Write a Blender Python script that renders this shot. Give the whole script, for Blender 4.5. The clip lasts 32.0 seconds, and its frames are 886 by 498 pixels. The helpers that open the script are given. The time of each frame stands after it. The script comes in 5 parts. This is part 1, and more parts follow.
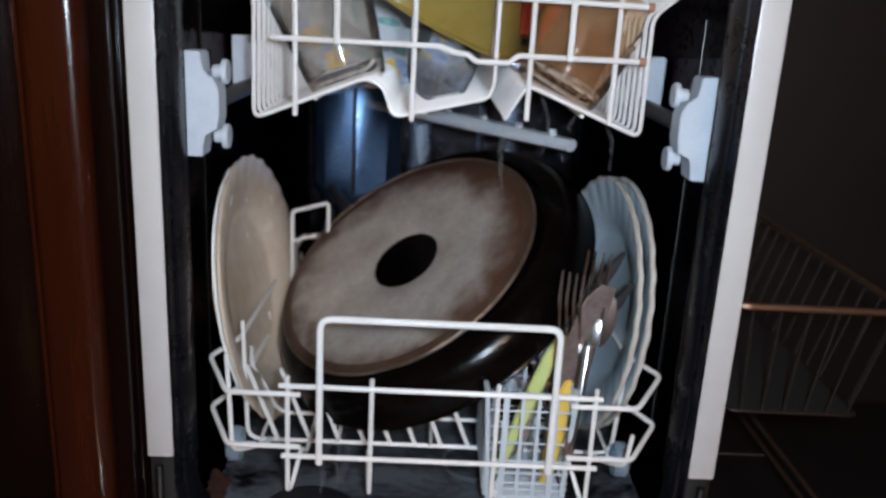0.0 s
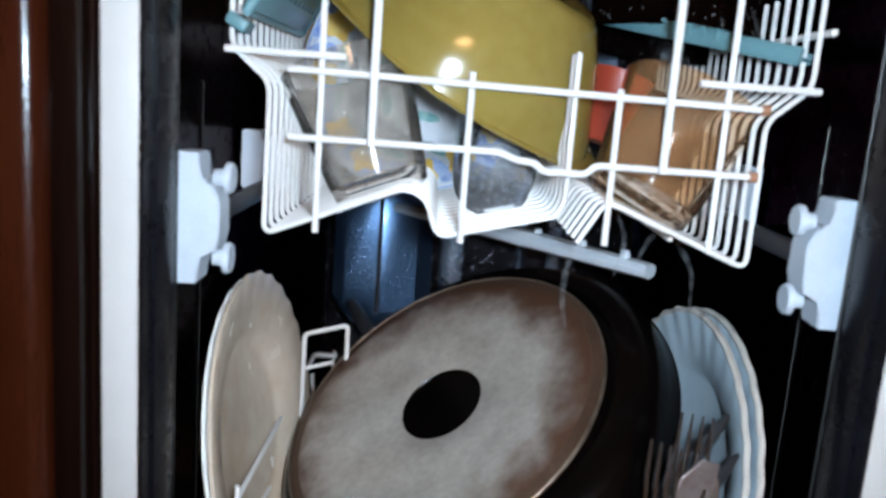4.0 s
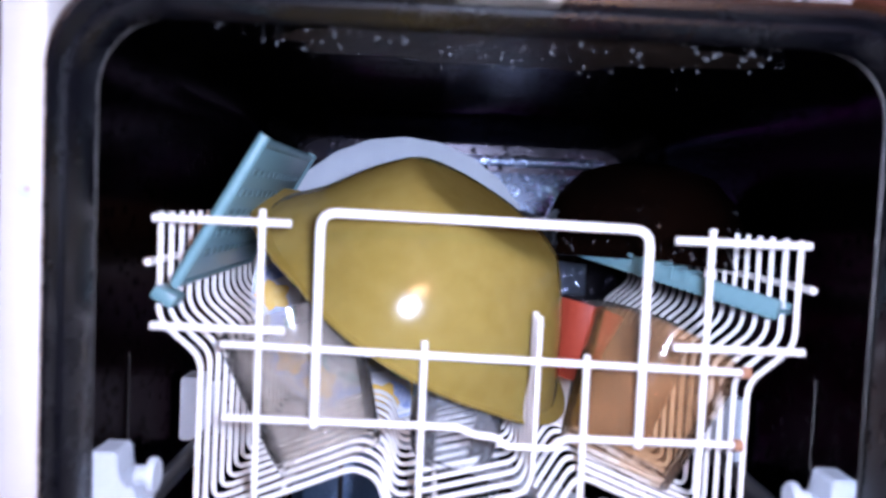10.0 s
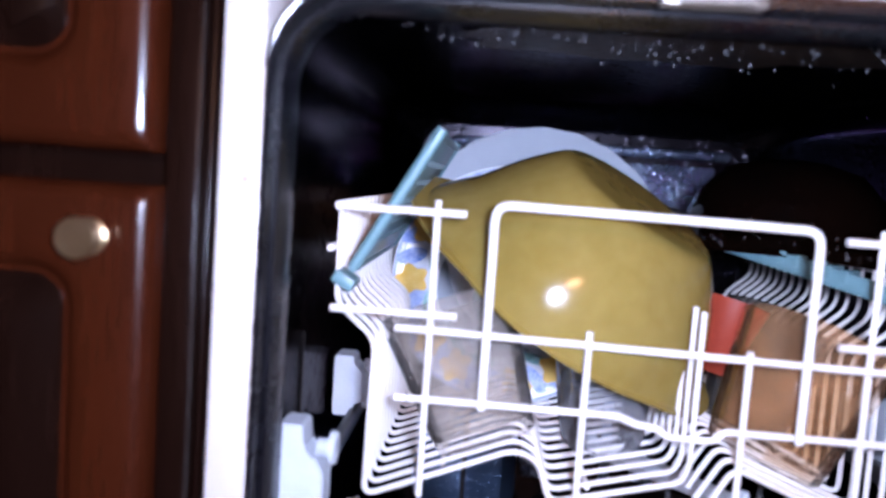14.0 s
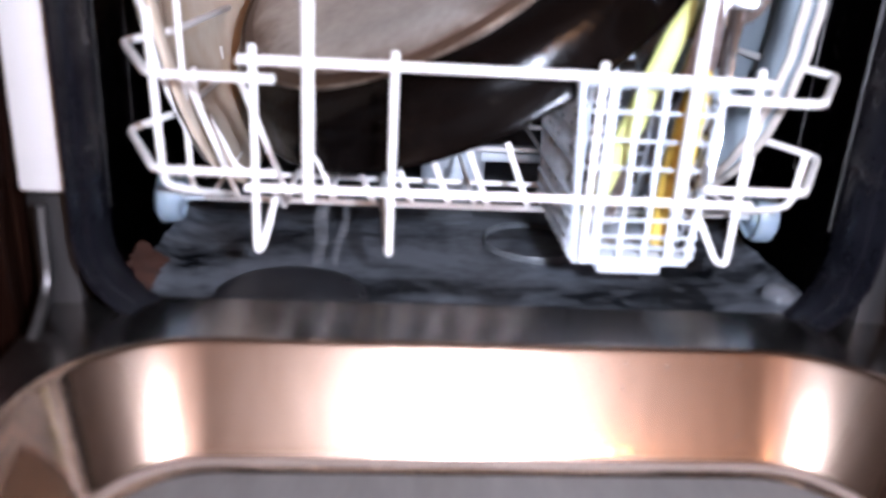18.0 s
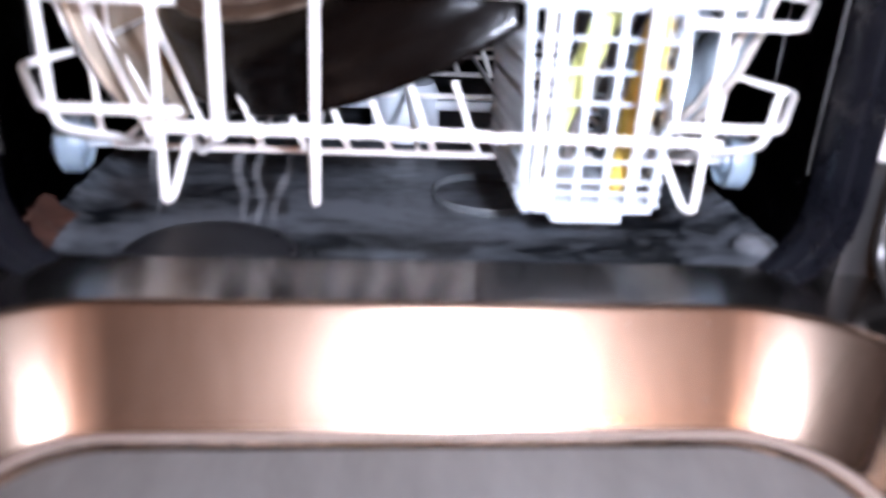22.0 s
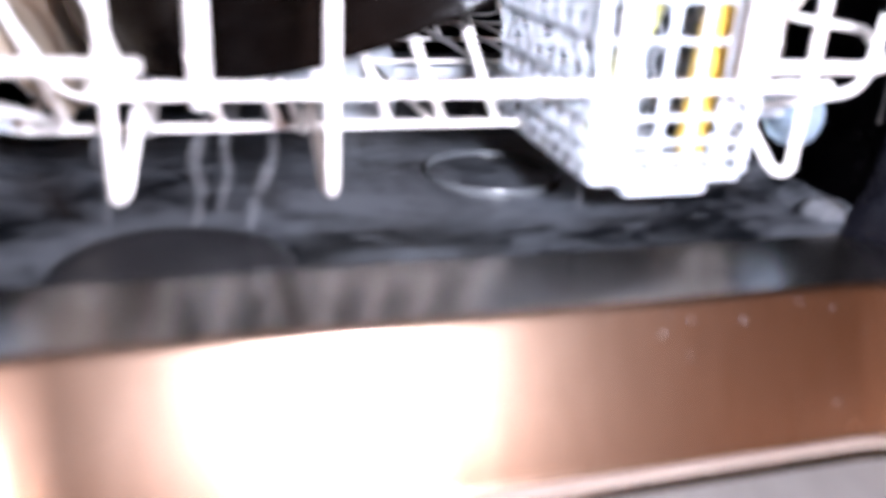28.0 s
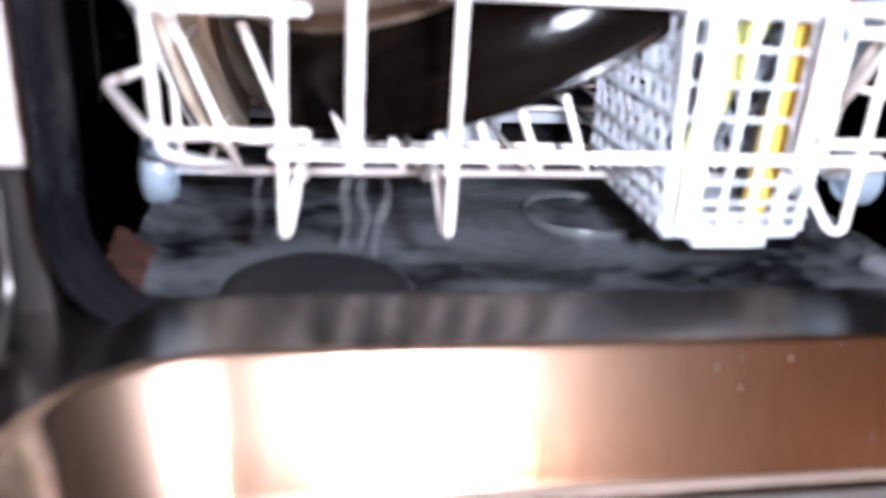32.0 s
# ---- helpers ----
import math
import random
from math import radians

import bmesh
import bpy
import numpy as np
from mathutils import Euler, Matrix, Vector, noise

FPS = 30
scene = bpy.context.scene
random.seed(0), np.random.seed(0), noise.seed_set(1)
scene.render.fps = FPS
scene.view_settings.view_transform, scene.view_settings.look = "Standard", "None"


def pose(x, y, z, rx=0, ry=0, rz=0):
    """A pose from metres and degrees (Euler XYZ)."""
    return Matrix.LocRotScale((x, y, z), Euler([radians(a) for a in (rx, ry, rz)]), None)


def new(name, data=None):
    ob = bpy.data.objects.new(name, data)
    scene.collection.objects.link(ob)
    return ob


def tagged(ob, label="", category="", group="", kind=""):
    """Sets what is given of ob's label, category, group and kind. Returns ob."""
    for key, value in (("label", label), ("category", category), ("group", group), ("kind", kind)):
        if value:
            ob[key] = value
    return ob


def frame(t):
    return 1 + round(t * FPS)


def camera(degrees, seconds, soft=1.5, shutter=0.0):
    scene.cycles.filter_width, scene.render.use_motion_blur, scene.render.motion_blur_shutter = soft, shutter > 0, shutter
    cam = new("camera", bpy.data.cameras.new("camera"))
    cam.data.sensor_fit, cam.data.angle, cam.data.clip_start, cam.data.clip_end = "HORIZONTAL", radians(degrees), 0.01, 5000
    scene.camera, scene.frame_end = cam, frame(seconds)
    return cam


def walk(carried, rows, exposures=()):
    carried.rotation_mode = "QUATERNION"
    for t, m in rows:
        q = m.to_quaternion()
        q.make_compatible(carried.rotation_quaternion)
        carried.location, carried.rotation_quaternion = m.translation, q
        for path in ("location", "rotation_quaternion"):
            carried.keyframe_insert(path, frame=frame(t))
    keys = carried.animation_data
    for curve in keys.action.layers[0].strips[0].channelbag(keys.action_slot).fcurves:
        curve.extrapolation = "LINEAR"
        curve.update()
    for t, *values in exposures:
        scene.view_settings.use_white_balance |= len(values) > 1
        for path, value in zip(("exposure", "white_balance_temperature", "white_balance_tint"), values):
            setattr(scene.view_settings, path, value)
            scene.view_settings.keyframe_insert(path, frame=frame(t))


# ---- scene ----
# A slim dishwasher with its door folded down, seen from the kitchen by the light of a phone torch.
# x runs across the machine, y into it, z up; the front edge of the machine's side panels is the plane y = 0.
cam = camera(57.17, 32.0, soft=2.8)
cam.data.dof.use_dof, cam.data.dof.focus_distance, cam.data.dof.aperture_fstop = True, 0.62, 4.2
# seconds, place, turn
PATH = [
    (0, -0.0144, -0.5662, 0.4666, 73.64, -2.99, -0.45),
    (0.5, -0.0145, -0.5811, 0.4655, 74.67, -3.58, -0.57),
    (1, -0.0245, -0.5673, 0.4200, 70.23, -3.90, -0.63),
    (1.5, -0.0226, -0.5671, 0.4032, 69.85, -3.64, -0.27),
    (2, -0.0248, -0.5647, 0.4153, 69.36, -3.13, -1.25),
    (2.5, -0.0263, -0.5422, 0.4260, 71.28, -2.74, -1.81),
    (3, -0.0343, -0.4935, 0.4483, 74.12, -3.69, -0.63),
    (3.5, -0.0379, -0.4538, 0.4626, 77.60, -3.77, 0.26),
    (4, -0.0433, -0.4253, 0.4712, 79.35, -4.20, 0.45),
    (4.5, -0.0377, -0.4030, 0.4677, 79.47, -4.31, -0.82),
    (6.5, -0.0178, -0.3741, 0.4737, 79.18, -4.45, -2.30),
    (7, -0.0192, -0.3830, 0.5445, 77.73, -4.38, -0.97),
    (7.5, -0.0216, -0.3851, 0.5705, 81.15, -4.09, -0.70),
    (8, -0.0286, -0.3848, 0.5844, 83.46, -2.95, -1.02),
    (8.5, -0.0343, -0.3793, 0.5731, 83.99, -2.97, -0.80),
    (9, -0.0340, -0.3715, 0.5727, 85.66, -2.28, -1.36),
    (9.5, -0.0329, -0.3668, 0.5756, 85.81, -1.89, -0.92),
    (10, -0.0305, -0.3667, 0.5646, 86.66, -2.57, -0.91),
    (10.5, -0.0238, -0.3668, 0.5762, 86.58, -3.25, -0.50),
    (11, -0.0229, -0.3669, 0.5755, 85.49, -3.26, -0.68),
    (11.5, -0.0473, -0.3752, 0.5587, 85.35, -3.14, 2.28),
    (12, -0.0948, -0.3799, 0.5709, 85.87, -3.84, 4.63),
    (12.5, -0.0948, -0.3840, 0.5711, 85.45, -4.49, 4.27),
    (13, -0.0929, -0.3824, 0.5681, 85.71, -4.43, 3.72),
    (13.5, -0.0895, -0.3829, 0.5746, 85.92, -4.24, 4.15),
    (14, -0.0906, -0.3838, 0.5698, 84.87, -4.01, 3.68),
    (14.5, -0.0811, -0.3886, 0.5478, 80.30, -2.58, 3.93),
    (15, -0.0688, -0.3921, 0.4441, 82.65, -2.49, 3.22),
    (15.5, -0.0644, -0.3878, 0.4162, 78.89, -1.36, 1.35),
    (17.5, -0.0428, -0.3870, 0.2923, 70.34, -2.60, -2.63),
    (18, -0.0535, -0.3746, 0.2440, 68.71, -3.26, -3.35),
    (18.5, -0.0457, -0.3630, 0.2352, 67.73, -3.15, -3.47),
    (19, -0.0432, -0.3569, 0.2278, 66.93, -2.88, -3.00),
    (19.5, -0.0375, -0.3538, 0.2287, 67.57, -3.03, -3.11),
    (20, -0.0345, -0.3431, 0.2204, 66.52, -2.74, -3.38),
    (20.5, -0.0251, -0.3345, 0.2203, 64.48, -3.08, -3.07),
    (21, -0.0268, -0.3355, 0.2196, 65.81, -2.98, -4.75),
    (21.5, -0.0259, -0.3378, 0.2250, 65.57, -3.66, -4.91),
    (22, -0.0286, -0.3388, 0.2187, 66.83, -3.10, -4.76),
    (22.5, -0.0250, -0.3431, 0.2221, 66.55, -3.06, -4.17),
    (23, -0.0302, -0.3448, 0.2264, 67.66, -3.30, -4.40),
    (23.5, -0.0353, -0.3420, 0.2207, 67.66, -3.10, -4.51),
    (24, -0.0437, -0.3298, 0.2219, 67.19, -2.06, -5.85),
    (24.5, -0.0418, -0.3271, 0.2224, 67.72, -2.41, -5.98),
    (25, -0.0484, -0.3759, 0.2444, 70.46, -4.13, -7.91),
    (25.4, -0.0277, -0.4461, 0.3073, 67.03, -3.96, -3.41),
    (25.5, -0.0316, -0.4618, 0.2789, 69.59, -3.94, -4.08),
    (26, -0.0486, -0.3580, 0.2435, 63.11, -1.44, -9.76),
    (26.4, -0.0878, -0.2879, 0.1797, 67.99, -4.48, -14.08),
    (28.5, -0.0887, -0.2398, 0.1797, 65.64, -2.84, -15.93),
    (29, -0.1006, -0.2363, 0.1791, 63.88, -3.23, -14.96),
    (29.5, -0.1108, -0.2360, 0.1732, 64.61, -3.73, -14.01),
    (30, -0.1098, -0.2384, 0.1707, 65.49, -4.25, -14.14),
    (30.5, -0.1038, -0.2455, 0.1796, 66.44, -4.03, -13.79),
    (31, -0.1056, -0.2463, 0.1857, 65.52, -4.12, -13.02),
    (31.5, -0.1082, -0.2486, 0.1969, 65.22, -4.34, -12.60),
    (32, -0.1058, -0.2929, 0.2131, 67.13, -3.37, -8.84),
]
EXPOSURES = [(0, -1.08, 6000, 2), (2.5, -1.08, 5800, -2), (4, -0.98, 5750, -2), (7, -0.88, 5850, 14), (9, -0.75, 5650, 21), (14, -0.76, 5550, 25), (15.5, -0.92, 5700, 26), (18, -0.68, 6150, 17), (25, -0.62, 6200, 18), (29, -0.7, 6600, 20), (32, -0.76, 6500, 17)]
walk(cam, [(t, pose(x, y, z, rx, ry, rz)) for t, x, y, z, rx, ry, rz in PATH], EXPOSURES)

# ---- light ----
world = bpy.data.worlds.new("night")
world.use_nodes = True
scene.world = world
world.node_tree.nodes["Background"].inputs["Color"].default_value = (0.62, 0.66, 0.8, 1)
world.node_tree.nodes["Background"].inputs["Strength"].default_value = 0.012


def lamp(name, kind, m, power, colour, size):
    data = bpy.data.lights.new(name, kind)
    data.energy, data.color = power, colour
    if kind == "POINT":
        data.shadow_soft_size = size
    ob = new(name, data)
    ob.matrix_world = m
    return ob


# the unseen flat lamp standing in for the phone torch: its panel's places seen from the camera, and its glow
TORCH_PANEL_AT, TORCH_PANEL_GLOW = ((0.04, 0.016, 0.008), (0.084, 0.024, 0.008)), 2650.0
LAMP_AT = (0.5, -2.6, 1.5)
for side in (-1, 0, 1):
    lamp("pendant_bulb_light", "POINT", pose(LAMP_AT[0] + side * 0.16, LAMP_AT[1], LAMP_AT[2]), 66.0, (1.0, 0.5, 0.22), 0.08)

# ---- materials ----


def material(name, colour, rough=0.5, metal=0.0, second=None, scale=40.0, spread=0.5, bump=0.0, bump_scale=400.0,
             rough_spread=0.1, coat=0.0, transmission=0.0, ior=1.45, stretch=(1, 1, 1), sss=0.0, drops=0.0):
    """Principled surface whose colour wanders between two tones at two scales, with fine relief."""
    m = bpy.data.materials.new(name)
    m.use_nodes = True
    nt = m.node_tree
    p = nt.nodes["Principled BSDF"]
    tc = nt.nodes.new("ShaderNodeTexCoord")
    mp = nt.nodes.new("ShaderNodeMapping")
    mp.inputs["Scale"].default_value = stretch
    nt.links.new(tc.outputs["Object"], mp.inputs["Vector"])
    n1 = nt.nodes.new("ShaderNodeTexNoise")
    n1.inputs["Scale"].default_value, n1.inputs["Detail"].default_value = scale, 6
    n2 = nt.nodes.new("ShaderNodeTexNoise")
    n2.inputs["Scale"].default_value, n2.inputs["Detail"].default_value = scale * 7, 4
    for n in (n1, n2):
        nt.links.new(mp.outputs["Vector"], n.inputs["Vector"])
    mix = nt.nodes.new("ShaderNodeMath")
    mix.operation = "MULTIPLY_ADD"
    mix.inputs[1].default_value = 0.35
    nt.links.new(n2.outputs["Fac"], mix.inputs[0])
    sc = nt.nodes.new("ShaderNodeMath")
    sc.operation, sc.inputs[1].default_value = "MULTIPLY", 0.65
    nt.links.new(n1.outputs["Fac"], sc.inputs[0])
    nt.links.new(sc.outputs[0], mix.inputs[2])
    ramp = nt.nodes.new("ShaderNodeValToRGB")
    ramp.color_ramp.elements[0].position, ramp.color_ramp.elements[1].position = 0.5 - spread / 2, 0.5 + spread / 2
    ramp.color_ramp.elements[0].color = (*colour, 1)
    ramp.color_ramp.elements[1].color = (*(second or [min(1, c * 1.15) for c in colour]), 1)
    nt.links.new(mix.outputs[0], ramp.inputs["Fac"])
    nt.links.new(ramp.outputs["Color"], p.inputs["Base Color"])
    rr = nt.nodes.new("ShaderNodeMapRange")
    rr.inputs["To Min"].default_value, rr.inputs["To Max"].default_value = max(0.02, rough - rough_spread), min(1, rough + rough_spread)
    nt.links.new(mix.outputs[0], rr.inputs["Value"])
    nt.links.new(rr.outputs["Result"], p.inputs["Roughness"])
    p.inputs["Metallic"].default_value = metal
    p.inputs["Coat Weight"].default_value, p.inputs["Coat Roughness"].default_value = coat, 0.08
    p.inputs["Transmission Weight"].default_value, p.inputs["IOR"].default_value = transmission, ior
    if sss:
        p.inputs["Subsurface Weight"].default_value = sss
        p.inputs["Subsurface Radius"].default_value = (0.01, 0.01, 0.005)
    if bump:
        bn = nt.nodes.new("ShaderNodeTexNoise")
        bn.inputs["Scale"].default_value, bn.inputs["Detail"].default_value = bump_scale, 5
        nt.links.new(mp.outputs["Vector"], bn.inputs["Vector"])
        bp = nt.nodes.new("ShaderNodeBump")
        bp.inputs["Strength"].default_value, bp.inputs["Distance"].default_value = bump, 0.001
        nt.links.new(bn.outputs["Fac"], bp.inputs["Height"])
        nt.links.new(bp.outputs["Normal"], p.inputs["Normal"])
    if drops:
        # beads of water: round bumps scattered over the surface
        vo = nt.nodes.new("ShaderNodeTexVoronoi")
        vo.inputs["Scale"].default_value = drops
        nt.links.new(tc.outputs["Object"], vo.inputs["Vector"])
        mr = nt.nodes.new("ShaderNodeMapRange")
        mr.interpolation_type = "SMOOTHERSTEP"
        mr.inputs["From Min"].default_value, mr.inputs["From Max"].default_value = 0.05, 0.4
        mr.inputs["To Min"].default_value, mr.inputs["To Max"].default_value = 1.0, 0.0
        nt.links.new(vo.outputs["Distance"], mr.inputs["Value"])
        db = nt.nodes.new("ShaderNodeBump")
        db.inputs["Strength"].default_value, db.inputs["Distance"].default_value = 0.5, 0.0012
        nt.links.new(mr.outputs["Result"], db.inputs["Height"])
        if bump:
            nt.links.new(bp.outputs["Normal"], db.inputs["Normal"])
        nt.links.new(db.outputs["Normal"], p.inputs["Normal"])
    return m


M = {}
M["wire"] = material("white_coated_wire", (0.58, 0.545, 0.515), 0.35, second=(0.68, 0.655, 0.63), scale=30, bump=0.1)
# recess floor: the grey room it mirrors is put into the colour
M["recess_steel"] = material("grey_reflection_steel", (0.1, 0.092, 0.088), 0.5, 0.5, second=(0.16, 0.15, 0.145), scale=12, stretch=(4, 1, 1), bump=0.05, bump_scale=90)
M["limescale"] = material("brown_speckle", (0.003, 0.0025, 0.0025), 0.4, second=(0.03, 0.02, 0.014), scale=70, spread=0.35, bump=0.8, bump_scale=150)
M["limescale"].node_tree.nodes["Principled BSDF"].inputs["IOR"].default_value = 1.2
M["rust"] = material("rusty_wire_end", (0.2, 0.07, 0.03), 0.8, second=(0.45, 0.25, 0.15), scale=200, bump=0.4)
M["rust_dark"] = material("dark_rust_stain", (0.01, 0.004, 0.0025), 0.6, second=(0.045, 0.016, 0.009), scale=60, bump=0.4)
M["white_paint"] = material("white_enamel", (0.4, 0.37, 0.35), 0.32, second=(0.46, 0.43, 0.405), scale=8, bump=0.03, bump_scale=60)
M["white_plastic"] = material("white_plastic", (0.36, 0.39, 0.43), 0.45, second=(0.45, 0.475, 0.5), scale=60, bump=0.05)
M["bracket_plastic"] = material("bluish_white_plastic", (0.36, 0.385, 0.43), 0.45, second=(0.44, 0.47, 0.51), scale=60, bump=0.05)
M["blue_plastic"] = material("pale_translucent_plastic", (0.11, 0.15, 0.19), 0.3, second=(0.19, 0.235, 0.28), scale=60, sss=0.2)
# stainless; the dark it mirrors is put into base colour and edge tint
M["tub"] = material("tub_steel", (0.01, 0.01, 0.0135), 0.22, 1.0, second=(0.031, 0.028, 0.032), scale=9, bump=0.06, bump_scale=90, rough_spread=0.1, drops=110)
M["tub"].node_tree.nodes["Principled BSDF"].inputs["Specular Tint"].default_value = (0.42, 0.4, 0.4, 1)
# same stainless as the tub, with the torch's bluish gleam in its colour
M["tub_back"] = material("back_gleam_steel", (0.32, 0.42, 0.6), 0.28, 1.0, second=(0.5, 0.55, 0.66), scale=20, bump=0.25, bump_scale=160, drops=170)
M["sump"] = material("wet_grey_tub_floor", (0.0025, 0.0032, 0.0042), 0.34, second=(0.074, 0.08, 0.09), scale=13, spread=0.17, bump=0.1, bump_scale=60, rough_spread=0.16, stretch=(0.9, 1.5, 1.5))
M["sump"].node_tree.nodes["Principled BSDF"].inputs["IOR"].default_value = 1.33
M["rubber"] = material("black_rubber", (0.0015, 0.0015, 0.0025), 0.28, second=(0.004, 0.004, 0.006), scale=30, bump=0.1)
M["rubber"].node_tree.nodes["Principled BSDF"].inputs["IOR"].default_value = 1.38
M["salt_black"] = material("dull_black_plastic", (0.003, 0.003, 0.0037), 0.3, second=(0.018, 0.018, 0.021), scale=14, bump=0.1)
M["filter_lip"] = material("pale_wet_plastic", (0.04, 0.044, 0.048), 0.35, second=(0.09, 0.095, 0.1), scale=60)
M["chrome"] = material("bright_steel_rim", (0.75, 0.75, 0.77), 0.12, 1.0, scale=30)
# plain steel; the coppery tone is a warm reflection put into the colour
M["door_steel"] = material("warm_reflection_liner", (0.53, 0.36, 0.265), 0.085, 1.0, second=(0.64, 0.465, 0.36), scale=60, bump=0.04, bump_scale=120, stretch=(3, 0.6, 0.6), rough_spread=0.06)
M["wood"] = material("mahogany_varnish", (0.0145, 0.0027, 0.0009), 0.24, second=(0.031, 0.0062, 0.0017), scale=9, stretch=(6, 6, 0.7), coat=0.12, bump=0.05, bump_scale=60)
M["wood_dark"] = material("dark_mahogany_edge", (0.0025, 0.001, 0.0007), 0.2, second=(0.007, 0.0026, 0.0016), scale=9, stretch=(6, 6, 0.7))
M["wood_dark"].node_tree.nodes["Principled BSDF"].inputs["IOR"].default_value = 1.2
M["wood"].node_tree.nodes["Principled BSDF"].inputs["IOR"].default_value = 1.35
M["brass"] = material("satin_brass", (0.47, 0.33, 0.17), 0.34, 1.0, second=(0.58, 0.43, 0.25), scale=60)
M["porcelain"] = material("white_porcelain", (0.7, 0.68, 0.65), 0.18, second=(0.77, 0.76, 0.74), scale=14, coat=0.3)
M["porcelain_stained"] = material("tea_stained_porcelain", (0.44, 0.32, 0.215), 0.25, second=(0.62, 0.54, 0.45), scale=9, coat=0.3)
M["blue_white"] = material("bluish_porcelain", (0.36, 0.43, 0.48), 0.2, second=(0.52, 0.58, 0.62), scale=10, coat=0.3)
M["cream_edge"] = material("cream_glazed_edge", (0.36, 0.32, 0.28), 0.25, second=(0.48, 0.44, 0.4), scale=14)
M["grey_white"] = material("greyish_glazed_porcelain", (0.25, 0.27, 0.3), 0.5, second=(0.31, 0.33, 0.36), scale=12)
M["grey_white"].node_tree.nodes["Principled BSDF"].inputs["IOR"].default_value = 1.3
M["pan_black"] = material("burnt_black_enamel", (0.0006, 0.0005, 0.0005), 0.2, second=(0.003, 0.0017, 0.0013), scale=18, bump=0.3, bump_scale=260, rough_spread=0.08)
M["pan_black"].node_tree.nodes["Principled BSDF"].inputs["IOR"].default_value = 1.24
M["wet_black"] = material("wet_black_enamel", (0.0005, 0.0004, 0.0004), 0.13, second=(0.003, 0.0012, 0.0007), scale=22, bump=0.25, bump_scale=50, drops=120)


def burnt_base(name, centre, lean):
    """Scoured aluminium whose outer ring is burnt brown, with a ragged border that is wider towards one side."""
    m = material(name, (0.24, 0.2, 0.17), 0.5, 0.25, second=(0.47, 0.415, 0.365), scale=26, bump=0.25, bump_scale=220)
    nt = m.node_tree
    p = nt.nodes["Principled BSDF"]
    clean = p.inputs["Base Color"].links[0].from_socket
    tc = nt.nodes.new("ShaderNodeTexCoord")
    dist = nt.nodes.new("ShaderNodeVectorMath")
    dist.operation, dist.inputs[1].default_value = "DISTANCE", centre
    nt.links.new(tc.outputs["Object"], dist.inputs[0])
    dot = nt.nodes.new("ShaderNodeVectorMath")
    dot.operation, dot.inputs[1].default_value = "DOT_PRODUCT", lean
    nt.links.new(tc.outputs["Object"], dot.inputs[0])
    nz = nt.nodes.new("ShaderNodeTexNoise")
    nz.inputs["Scale"].default_value, nz.inputs["Detail"].default_value = 38, 8
    nt.links.new(tc.outputs["Object"], nz.inputs["Vector"])
    a = nt.nodes.new("ShaderNodeMath")
    a.operation, a.inputs[1].default_value = "MULTIPLY_ADD", 0.055
    nt.links.new(nz.outputs["Fac"], a.inputs[0])
    nt.links.new(dist.outputs["Value"], a.inputs[2])
    c = nt.nodes.new("ShaderNodeMath")
    c.operation, c.inputs[1].default_value = "ADD", 0
    nt.links.new(a.outputs[0], c.inputs[0])
    nt.links.new(dot.outputs["Value"], c.inputs[1])
    r = nt.nodes.new("ShaderNodeMapRange")
    r.interpolation_type = "SMOOTHSTEP"
    r.inputs["From Min"].default_value, r.inputs["From Max"].default_value = 0.132, 0.178
    nt.links.new(c.outputs[0], r.inputs["Value"])
    mix = nt.nodes.new("ShaderNodeMix")
    mix.data_type = "RGBA"
    nt.links.new(r.outputs["Result"], mix.inputs["Factor"])
    nt.links.new(clean, mix.inputs[6])
    mix.inputs[7].default_value = (0.07, 0.032, 0.017, 1)
    nt.links.new(mix.outputs[2], p.inputs["Base Color"])
    return m


PAN_AT, PAN_N = (-0.035, 0.173, 0.241), (-0.497, -0.376, 0.782)
M["pan_base"] = burnt_base("scoured_burnt_base", PAN_AT, (0.08, 0.05, 0.06))
M["wet_black"].node_tree.nodes["Principled BSDF"].inputs["IOR"].default_value = 1.28
M["pan_edge"] = material("burnt_brown_ring", (0.035, 0.018, 0.01), 0.45, 0.2, second=(0.085, 0.048, 0.03), scale=40, bump=0.3, bump_scale=220)
M["pan_rim"] = material("worn_bright_edge", (0.05, 0.03, 0.02), 0.45, 0.6, second=(0.22, 0.17, 0.13), scale=50, spread=0.4)
M["olive"] = material("olive_plastic", (0.172, 0.12, 0.023), 0.17, second=(0.238, 0.176, 0.048), scale=14, sss=0.15, bump=0.1, bump_scale=70)
M["teal"] = material("teal_plastic", (0.085, 0.165, 0.185), 0.35, second=(0.125, 0.22, 0.24), scale=30, bump=0.08)
M["red"] = material("red_orange_plastic", (0.22, 0.028, 0.014), 0.4, second=(0.28, 0.045, 0.022), scale=40)
# stainless pot; its blue reflection is put into the base colour
M["pot_steel"] = material("wet_blue_gleam_steel", (0.17, 0.3, 0.55), 0.38, 1.0, second=(0.3, 0.45, 0.7), scale=20, bump=0.15, bump_scale=200, drops=250)


